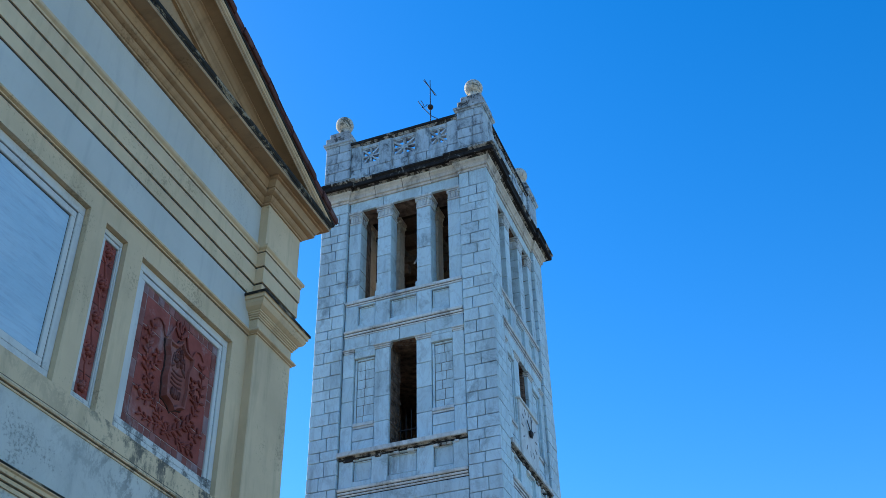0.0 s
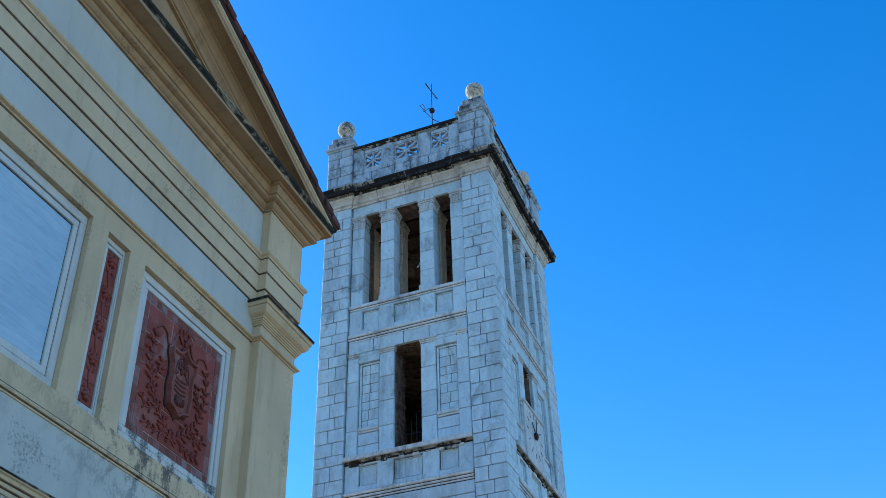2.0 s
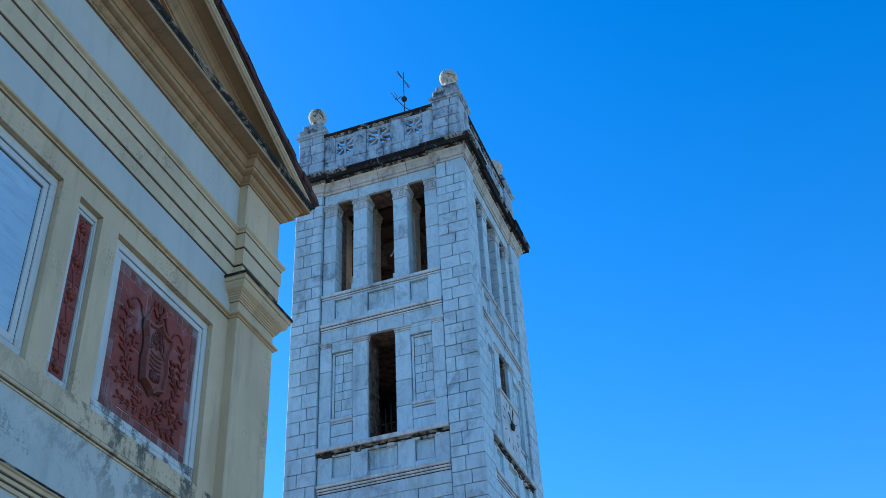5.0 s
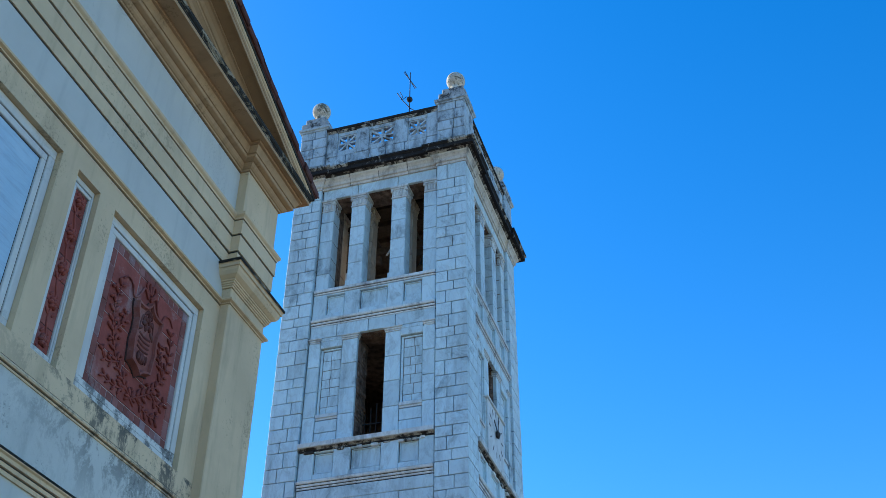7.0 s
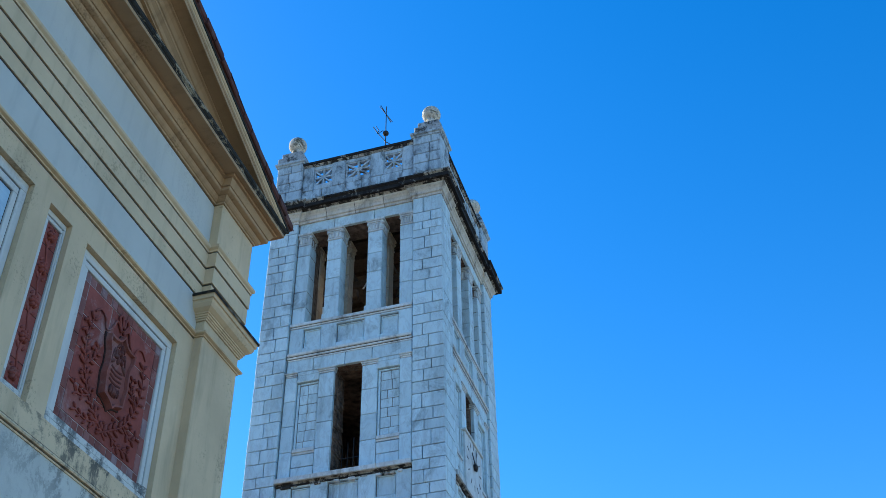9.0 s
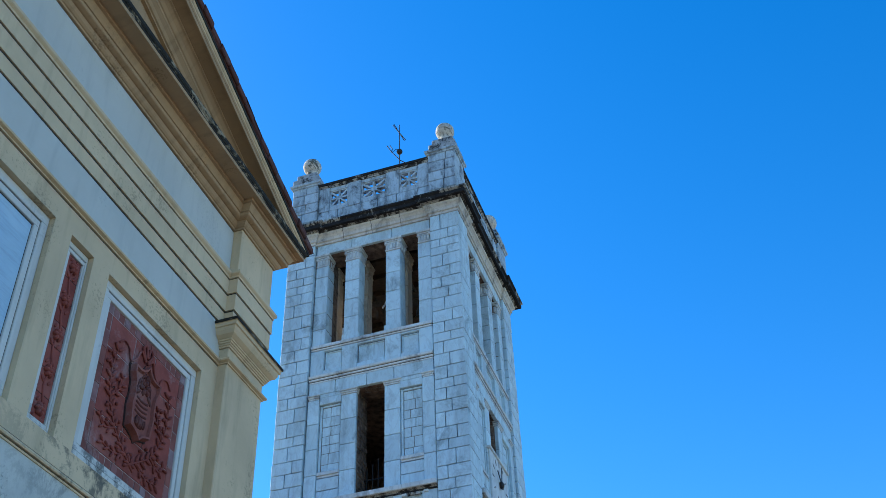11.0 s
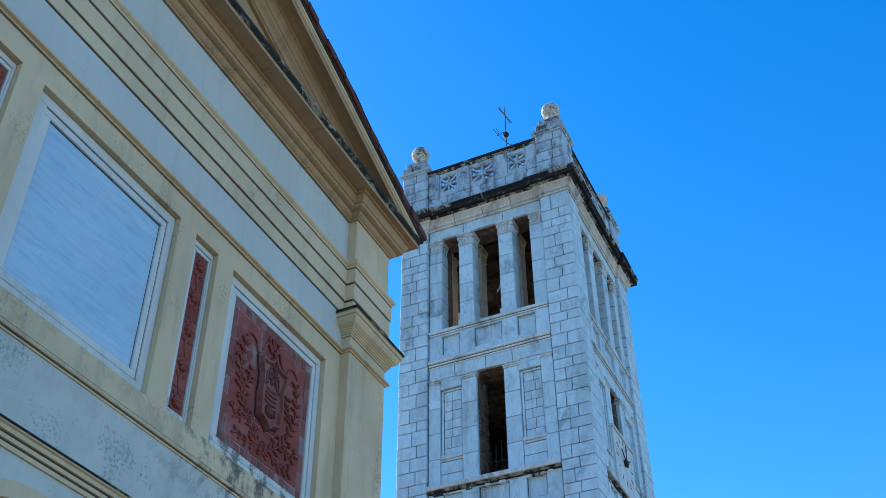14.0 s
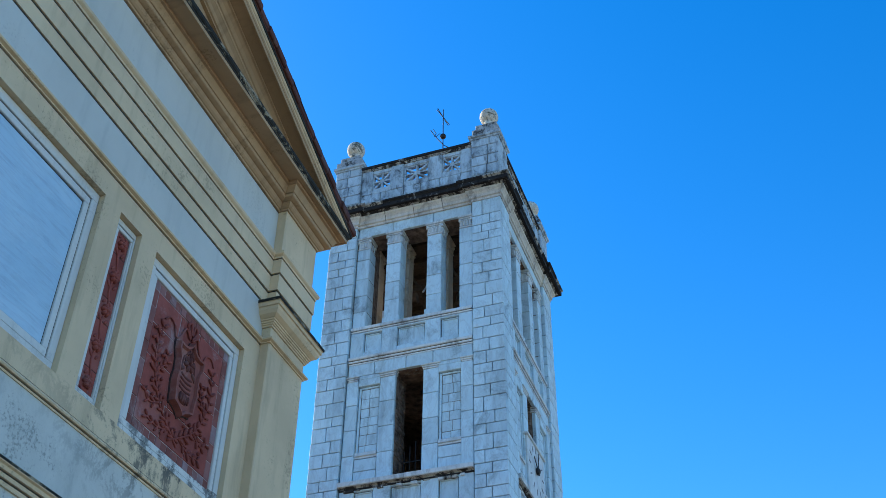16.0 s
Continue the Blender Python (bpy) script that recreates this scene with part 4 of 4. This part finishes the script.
    for a, b in zip(cuts, cuts[1:]):
        fpart("lintel", side, a + 0.007, b - 0.007, CORE - 0.30, W, 16.12, 16.47, None, 0.008)
    fsweep("band", side, -BAY, BAY, CORE + 0.05, at(PROF_BAND, 16.45), MARBLE_TRIM, "moulded marble band")
    apron(side, 16.70, 17.46)
    fsweep("sill", side, -BAY, BAY, CORE + 0.06, at(PROF_SILL, 17.455), MARBLE_TRIM, "moulded marble sill")
    # dark strip drawn in for the sill's shadow line
    fsweep("sill_shade_strip", side, -BAY, BAY, CORE + 0.06, [(-0.09, 17.5155), (0.038, 17.5155), (0.038, 17.529), (-0.09, 17.529)], MORTAR_SHADE)
    # belfry columns, half columns and their inner twins
    for u0, u1 in ((-0.79, -0.385), (0.385, 0.79)):
        fpart("column_base", side, u0 - 0.035, u1 + 0.035, CORE - 0.38, W, 17.635, 17.80)
        shaft(side, u0, u1, CORE - 0.34, W - 0.035, 17.80, 20.28, rng)
        carved_capital(side, u0, u1, CORE - 0.34, W - 0.035, 20.28, 20.70)
        shaft(side, u0 + 0.04, u1 - 0.04, CORE - 0.98, CORE - 0.62, 17.64, 20.28, rng, INNER)
        carved_capital(side, u0 + 0.04, u1 - 0.04, CORE - 0.98, CORE - 0.62, 20.28, 20.70, INNER)
    for s in (1, -1):
        u0, u1 = (1.305, BAY) if s > 0 else (-BAY, -1.305)
        shaft(side, u0, u1, CORE - 0.34, W - 0.03, 17.64, 20.28, rng)
        carved_capital(side, u0 + 0.02, u1 - 0.02, CORE - 0.3, W - 0.035, 20.28, 20.70)
        if side == FRONT or s > 0:
            shaft(side, u0 + 0.03, u1, CORE - 0.98, CORE - 0.63, 17.0, 20.28, rng, INNER)
            carved_capital(side, u0 + 0.05, u1 - 0.02, CORE - 0.96, CORE - 0.63, 20.28, 20.70, INNER)
    cuts = [-BAY, -0.62, 0.55, BAY]
    for a, b in zip(cuts, cuts[1:]):
        fpart("lintel", side, a + 0.007, b - 0.007, CORE - 0.45, W - 0.01, 20.703, 21.045, None, 0.01)


for side in (FRONT, SIDE):
    stage(side, random.Random(20 + side), True)
for side in (REAR, FARSIDE):
    for u0, u1 in ((-BAY, -1.305), (-0.79, -0.385), (0.385, 0.79), (1.305, BAY)):
        fpart("column", side, u0, u1, CORE - 0.34, CORE + 0.08, 17.64, 20.70, MARBLE_TRIM)
    for z in (12.02, 16.45):
        fsweep("band", side, -BAY, BAY, CORE + 0.05, at(PROF_BAND, z), MARBLE_TRIM)
    fsweep("sill", side, -BAY, BAY, CORE + 0.06, at(PROF_SILL, 17.455), MARBLE_TRIM)

# rough stones that show in the window reveals
rng = random.Random(91)
for side in (FRONT, SIDE):
    for s in (1, -1):
        z = 13.2
        while z < 16.05:
            h = rng.uniform(0.07, 0.15)
            w = CORE - 0.05
            while w > CORE - THICK + 0.1:
                d = rng.uniform(0.12, 0.24)
                e = s * (0.38 - rng.uniform(0.004, 0.035))
                fpart("rubble_stone", side, min(e, s * 0.40), max(e, s * 0.40), max(w - d, CORE - THICK) + 0.008, w, z + 0.006, min(z + h, 16.1) - 0.006, RUBBLE, 0.012)
                w -= d
            z += h

# window grille
for side in (FRONT,):
    bm = bmesh.new()
    for z in (13.45, 13.80):
        fbox(bm, side, -0.35, 0.35, CORE - 0.50, CORE - 0.47, z, z + 0.03)
    for i in range(5):
        u = -0.29 + i * 0.145
        fbox(bm, side, u - 0.011, u + 0.011, CORE - 0.495, CORE - 0.473, 13.19, 14.35 - 0.12 * abs(i - 2))
    part("window_grille", bm, IRON, tower, "dark iron window grille")

# cornice, which breaks forward over the piers
def around(piers, bay, pw=PIER):
    pts = []
    for side in (FRONT, SIDE, REAR, FARSIDE):
        pts += [place(side, -piers, piers), place(side, -piers + pw, piers), place(side, -piers + pw, bay), place(side, piers - pw, bay), place(side, piers - pw, piers)]
    return pts


RING = around(H, 2.44)
BED = [(-0.2, 21.03), (0.02, 21.03), (0.025, 21.10), (0.06, 21.12), (0.065, 21.20), (0.10, 21.26), (0.14, 21.30), (0.145, 21.36), (-0.2, 21.36)]
part("bed_course_core", sweep(RING, [(d - 0.03, max(z, 21.06)) for d, z in BED], True), MORTAR_SHADE, tower)
for side in range(4):
    fsweep("bed_course", side, -H + PIER + 0.004, H - PIER - 0.004, 2.44, BED, BEDDING, "pale moulded marble bed course", 0.009)
    a, b = place(side, H - PIER, 2.44), place(side, H - PIER, H)
    nxt = (side + 1) % 4
    part("bed_course", sweep([place(side, H - PIER, 2.40), place(side, H - PIER, H), place(side, H, H), place(nxt, -H + PIER, H), place(nxt, -H + PIER, 2.40)], BED), BEDDING, tower, "pale moulded marble bed course")
def lengths(path, step=0.8):
    """Cut a closed plan path into open runs: long edges are cut along their length, short returns stay whole."""
    runs, now = [], []
    for i, p in enumerate(path):
        p, q = Vector(p), Vector(path[(i + 1) % len(path)])
        now.append(tuple(p))
        n = round((q - p).length / step)
        n = n + 1 if n == 1 else n
        for k in range(1, n):
            c = p.lerp(q, k / n)
            d = (q - p).normalized() * 0.004
            now.append(tuple(c - d))
            runs.append(now)
            now = [tuple(c + d)]
    runs[0] = now + runs[0]
    return runs


rng = random.Random(17)
for run in lengths(RING):
    j, dz = rng.uniform(-0.010, 0.010), rng.uniform(-0.006, 0.006)
    for nm, prof, mat, words in (
            ("cornice_bed", [(-0.2, 21.361), (0.165, 21.361), (0.172, 21.385), (0.198, 21.392), (0.205, 21.412), (-0.2, 21.412)], COPING, "half-crusted marble cornice bed"),
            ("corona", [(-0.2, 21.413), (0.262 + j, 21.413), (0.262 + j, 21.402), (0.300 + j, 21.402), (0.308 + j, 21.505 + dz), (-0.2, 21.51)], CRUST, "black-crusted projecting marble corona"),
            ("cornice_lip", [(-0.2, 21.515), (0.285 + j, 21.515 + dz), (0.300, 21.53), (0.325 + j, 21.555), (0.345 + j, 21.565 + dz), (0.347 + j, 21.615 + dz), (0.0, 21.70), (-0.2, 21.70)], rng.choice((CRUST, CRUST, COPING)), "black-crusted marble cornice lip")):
        part(nm, sweep(run, prof), mat, tower, words)
part("blocking_course", sweep(around(H - 0.02, 2.42, 0.84), [(-0.5, 21.68), (0.02, 21.68), (0.02, 21.96), (0.0, 22.0), (-0.5, 22.0)], True), STAINED, tower, "stained marble blocking course")

# parapet with pierced rosettes
def rosette(side, u0, u1, z0, z1, w0, w1):
    um, zm, ru, rz = (u0 + u1) / 2, (z0 + z1) / 2, (u1 - u0) / 2, (z1 - z0) / 2

    def prism(pts, name="petal"):
        bm = bmesh.new()
        lo = [bm.verts.new((*place(side, u, w0), z)) for u, z in pts]
        hi = [bm.verts.new((*place(side, u, w1), z)) for u, z in pts]
        k = len(pts)
        bm.faces.new(lo), bm.faces.new(hi)
        for i in range(k):
            bm.faces.new((lo[i], lo[(i + 1) % k], hi[(i + 1) % k], hi[i]))
        part(name, bm, STAINED, pan)

    pan = tagged(new("rosette"), "pierced marble rosette panel")
    pan.parent = tower
    prism([(um + 0.27 * ru * math.cos(a), zm + 0.27 * rz * math.sin(a)) for a in (2 * math.pi * i / 12 for i in range(12))], "hub")
    for i in range(8):
        a = math.pi * i / 4
        k = 1.0 / max(abs(math.cos(a)), abs(math.sin(a)))
        d, nrm = (math.cos(a), math.sin(a)), (-math.sin(a), math.cos(a))
        pts = [(0.25, -0.055), (0.55 * k, -0.095), (0.80 * k, -0.085), (0.98 * k, -0.11), (0.98 * k, 0.11), (0.80 * k, 0.085), (0.55 * k, 0.095), (0.25, 0.055)]
        prism([(um + ru * (d[0] * r + nrm[0] * s), zm + rz * (d[1] * r + nrm[1] * s)) for r, s in pts])
    for a, b, c, d in ((-1, 1, 0.88, 1), (-1, 1, -1, -0.88), (-1, -0.88, -0.88, 0.88), (0.88, 1, -0.88, 0.88)):
        fpart("border", side, um + a * ru, um + b * ru, w0 - 0.005, w1 + 0.012, zm + c * rz, zm + d * rz, STAINED, 0.008, pan)


def parapet(side, rng):
    e = H - 0.80
    w0, w1 = 2.22, 2.44
    us, u = [], -e
    while u < e - 0.2:
        l = rng.uniform(0.5, 0.75)
        l = e - u if e - u - l < 0.3 else l
        us.append((u, u + l))
        u += l
    for a, b in us:
        fpart("block", side, a + 0.009, b - 0.009, w0, w1 + rng.uniform(-.004, .004), 21.98, 22.275, STAINED)
    holes = [(-1.36, -0.79), (-0.385, 0.385), (0.79, 1.36)]
    z0, z1 = 22.46, 23.06
    for a, b in ((-e, -1.36), (-0.79, -0.385), (0.385, 0.79), (1.36, e)):
        fpart("block", side, a + 0.006, b - 0.006, w0, w1, 22.288, 23.20, STAINED)
    for a, b in holes:
        fpart("rail", side, a, b, w0 + 0.02, w1 - 0.02, 22.288, z0, STAINED)
        fpart("rail", side, a, b, w0 + 0.02, w1 - 0.02, z1, 23.20, STAINED)
        rosette(side, a, b, z0, z1, w0 + 0.06, w1 - 0.05)
    fsweep("coping_bed", side, -e - 0.02, e + 0.02, 2.42, [(-0.24, 23.19), (0.026, 23.19), (0.034, 23.225), (0.052, 23.235), (0.060, 23.262), (-0.24, 23.262)], COPING, "half-crusted marble moulding")
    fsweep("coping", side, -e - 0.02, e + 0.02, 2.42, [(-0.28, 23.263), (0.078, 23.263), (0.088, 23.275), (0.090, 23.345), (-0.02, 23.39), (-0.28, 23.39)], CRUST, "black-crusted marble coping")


for side in range(4):
    parapet(side, random.Random(40 + side))


def pedestal(su, sv):
    """Corner block of the parapet with its stepped cap and stone ball."""
    x, y, r = CX + su * (H - 0.40), CY + sv * (H - 0.40), 0.41
    rng = random.Random(7 + su + 3 * sv)
    z = 21.98
    for h in (0.36, 0.36, 0.38, 0.30):
        k = rng.uniform(-0.15, 0.15)
        for a, b in ((-r, k), (k, r)):
            part("block", solid(x + a + 0.008, x + b - 0.008, y - r, y + r, z + 0.008, z + h - 0.008, 0.012), STAINED, tower)
        z += h
    sq = [(x - r, y - r), (x + r, y - r), (x + r, y + r), (x - r, y + r)]
    part("pedestal_cap", sweep(sq, [(-0.3, 23.36), (0.02, 23.36), (0.03, 23.41), (0.065, 23.43), (0.075, 23.50), (0.0, 23.535), (-0.3, 23.535)], True), STAINED, tower)
    bm = bmesh.new()
    x, y = x + su * 0.03, y + sv * 0.03
    box(bm, x - 0.40, x + 0.40, y - 0.40, y + 0.40, 23.5, 23.76, 0.02)
    box(bm, x - 0.32, x + 0.32, y - 0.32, y + 0.32, 23.76, 24.01, 0.025)
    part("pedestal_step", bm, COPING_PALE, tower, "lichened stepped marble cap")
    bm = bmesh.new()
    prof = [(0.20, 23.99), (0.20, 24.06), (0.165, 24.10), (0.14, 24.18), (0.145, 24.26)]
    c, R = 24.56, 0.275
    prof += [(R * math.sin(a), c - R * math.cos(a)) for a in (0.56 + (math.pi - 0.57) * i / 18 for i in range(19))]
    lathe(bm, prof, x, y, 32)
    part("ball_finial", bm, BALL, tower, "lichen-spotted stone ball finial", True)


for su in (1, -1):
    for sv in (1, -1):
        pedestal(su, sv)

# low roof and iron cross with a vane
bm = bmesh.new()
v = [bm.verts.new((CX + a * 2.2, CY + b * 2.2, 21.95)) for a, b in ((-1, -1), (1, -1), (1, 1), (-1, 1))]
t = bm.verts.new((CX, CY, 22.9))
bm.faces.new(v)
for i in range(4):
    bm.faces.new((v[i], v[(i + 1) % 4], t))
part("tower_roof", bm, TILE, tower, "low pyramid roof")
mast = thing("iron_cross", 0, "thin rusty iron cross with a vane above the tower roof", "cross")
MX = CX - 0.09
bm = bmesh.new()
tube(bm, [(MX, CY, 22.6), (MX, CY, 27.78)], 0.024, 8, 0.6)
part("mast", bm, IRON, mast)
bm = bmesh.new()
bmesh.ops.create_uvsphere(bm, u_segments=14, v_segments=9, radius=0.10, matrix=Matrix.Translation((MX, CY, 26.52)))
part("knob", bm, IRON, mast, "", True)
for a, b, r in (((-0.07, -0.34, 27.52), (0.05, 0.34, 27.34), 0.013), ((-0.21, -0.05, 27.80), (0.20, 0.05, 27.04), 0.013)):
    bm = bmesh.new()
    tube(bm, [(MX + a[0], CY + a[1], a[2]), (MX + b[0], CY + b[1], b[2])], r, 6)
    part("cross_arm", bm, IRON, mast)
bm = bmesh.new()
tube(bm, [(MX - 0.44, CY, 26.95), (MX - 0.26, CY, 26.58), (MX + 0.02, CY, 26.12), (MX + 0.30, CY, 25.85)], 0.014, 6)
tube(bm, [(MX - 0.34, CY, 26.95), (MX - 0.24, CY, 26.72), (MX - 0.30, CY, 26.60)], 0.012, 6)
tube(bm, [(MX - 0.26, CY, 26.58), (MX - 0.12, CY, 26.68), (MX, CY, 26.60)], 0.012, 6)
part("vane", bm, IRON, mast)

# bells in the belfry
def bell(x, y, z, k, label):
    b = thing("bell", 0, label, "bell", "bells in the belfry")
    bm = bmesh.new()
    lathe(bm, [(0.10 * k, z + 0.62 * k), (0.22 * k, z + 0.60 * k), (0.27 * k, z + 0.50 * k), (0.30 * k, z + 0.25 * k), (0.38 * k, z + 0.08 * k), (0.47 * k, z), (0.44 * k, z - 0.02 * k), (0.30 * k, z + 0.05 * k)], x, y, 28)
    part("bell_body", bm, BRONZE, b, "", True)
    bm = bmesh.new()
    box(bm, x - 0.55 * k, x + 0.55 * k, y - 0.09, y + 0.09, z + 0.64 * k, z + 0.95 * k, 0.03)
    part("headstock", bm, TIMBER, b)
    bm = bmesh.new()
    for s in (1, -1):
        tube(bm, [(x + s * 0.12 * k, y, z + 0.60 * k), (x + s * 0.12 * k, y, z + 0.97 * k)], 0.025, 6)
    tube(bm, [(x, y, z + 0.45 * k), (x, y, z - 0.06 * k)], 0.03, 8)
    part("strap", bm, IRON, b)


frame_ob = tagged(new("bell_frame"), "old timber bell frame inside the belfry")
frame_ob.parent = tower
for yy in (CY - 0.75, CY + 0.75):
    bm = bmesh.new()
    box(bm, CX - 1.74, CX + 1.74, yy - 0.1, yy + 0.1, 19.75, 19.97, 0.01)
    part("beam", bm, TIMBER, frame_ob)
for xx in (CX - 0.65, CX + 0.55):
    bm = bmesh.new()
    box(bm, xx - 0.09, xx + 0.09, CY - 1.74, CY + 1.74, 19.975, 20.15, 0.01)
    part("beam", bm, TIMBER, frame_ob)
bell(CX - 0.95, CY - 1.0, 18.55, 1.0, "large dull bronze bell hung in the belfry")
bell(CX + 0.95, CY - 0.9, 18.75, 0.85, "small dull bronze bell hung in the belfry")

# short pale bar added in place of a glint of light behind a column
con = thing("conduit", 0, "short pale bar standing for a glint behind a belfry column", "conduit")
bm = bmesh.new()
tube(bm, [(CX - 0.40 + 0.42 * t, CY - 1.40, 18.93 + 0.46 * t ** 1.9) for t in (0.72 + 0.28 * i / 12 for i in range(13))], 0.022, 8)
part("glint_bar", bm, GLINT, con, "", True)

# clock on the face that looks over the square
clock = tagged(new("clock_face"), "square marble clock face with dark iron pointers")
clock.parent = tower
W = 2.46
part("dial", (lambda b: (fbox(b, SIDE, -0.72, 0.72, CORE - 0.1, W + 0.01, 13.22, 14.72, 0.015), b)[1])(bmesh.new()), MARBLE_TRIM, clock, "pale square marble dial")
part("hood", (lambda b: (fbox(b, SIDE, -0.80, 0.80, CORE - 0.1, W + 0.055, 14.72, 14.775, 0.012), b)[1])(bmesh.new()), MARBLE_TRIM, clock)
zc = 14.06
for i in range(12):
    a = math.pi / 6 * i
    bm = bmesh.new()
    m4 = Matrix.Translation((CX + W + 0.012, CY + 0.56 * math.sin(a), zc + 0.56 * math.cos(a))) @ Matrix.Rotation(-a, 4, "X")
    bmesh.ops.create_cube(bm, size=1.0, matrix=m4 @ Matrix.Diagonal((0.012, 0.032, 0.15, 1)))
    part("hour_mark", bm, FADED, clock)
bm = bmesh.new()
lathe(bm, [(0.09, -0.03), (0.09, 0.03), (0.04, 0.06)], 0, 0, 16)
bmesh.ops.transform(bm, matrix=Matrix.Translation((CX + W + 0.05, CY, zc)) @ Matrix.Rotation(radians(90), 4, "Y"), verts=bm.verts)
part("hub", bm, IRON, clock)
for a, l, wd in ((radians(-52), 0.40, 0.05), (radians(8), 0.52, 0.035)):
    bm = bmesh.new()
    m4 = Matrix.Translation((CX + W + 0.06, CY, zc)) @ Matrix.Rotation(-a, 4, "X")
    bmesh.ops.create_cube(bm, size=1.0, matrix=m4 @ Matrix.Translation((0, 0, l / 2 - 0.06)) @ Matrix.Diagonal((0.015, wd, l + 0.12, 1)))
    part("pointer", bm, IRON, clock)

# corner piers: alternating quoins, then the filling blocks
def quoin_pier(su, sv, z0, z1, seed, visible):
    rng = random.Random(seed)
    z, i = z0, 0
    bmj = bmesh.new()
    while z < z1 - 0.05:
        h = rng.choice((0.27, 0.33, 0.36, 0.40))
        if z1 - z - h < 0.2:
            h = z1 - z
        la, lb = ((0.50, 0.34), (0.33, 0.52))[i % 2]
        la, lb = la + rng.uniform(-0.06, 0.06), lb + rng.uniform(-0.06, 0.06)
        j = [rng.uniform(-0.005, 0.005) for _ in range(3)]
        g = 0.0085

        def rect(a0, a1, b0, b1, out):
            xs = sorted((CX + su * a0, CX + su * a1))
            ys = sorted((CY + sv * b0, CY + sv * b1))
            if out:
                part("block", solid(*xs, *ys, z + g, z + h - g, 0.008), MARBLE, tower)
            else:
                box(bmj, *xs, *ys, z + g, z + h - g)
        inner = CORE - 0.02
        rect(H - la, H + j[0], H - lb, H + j[1], visible)
        rect(H - PIER, H - la - 2 * g, inner, H + j[2], visible)
        rect(inner, H + j[0], H - PIER, H - lb - 2 * g, visible)
        z += h
        i += 1
    if len(bmj.verts):
        tagged(part("lower_masonry", bmj, MARBLE, tower), "", "", "", "stuff")
    else:
        bmj.free()


for k, (su, sv) in enumerate(((1, -1), (-1, -1), (1, 1), (-1, 1))):
    quoin_pier(su, sv, 10.6, 21.04, 60 + k, k < 3)
    quoin_pier(su, sv, 0.0, 10.6, 70 + k, False)
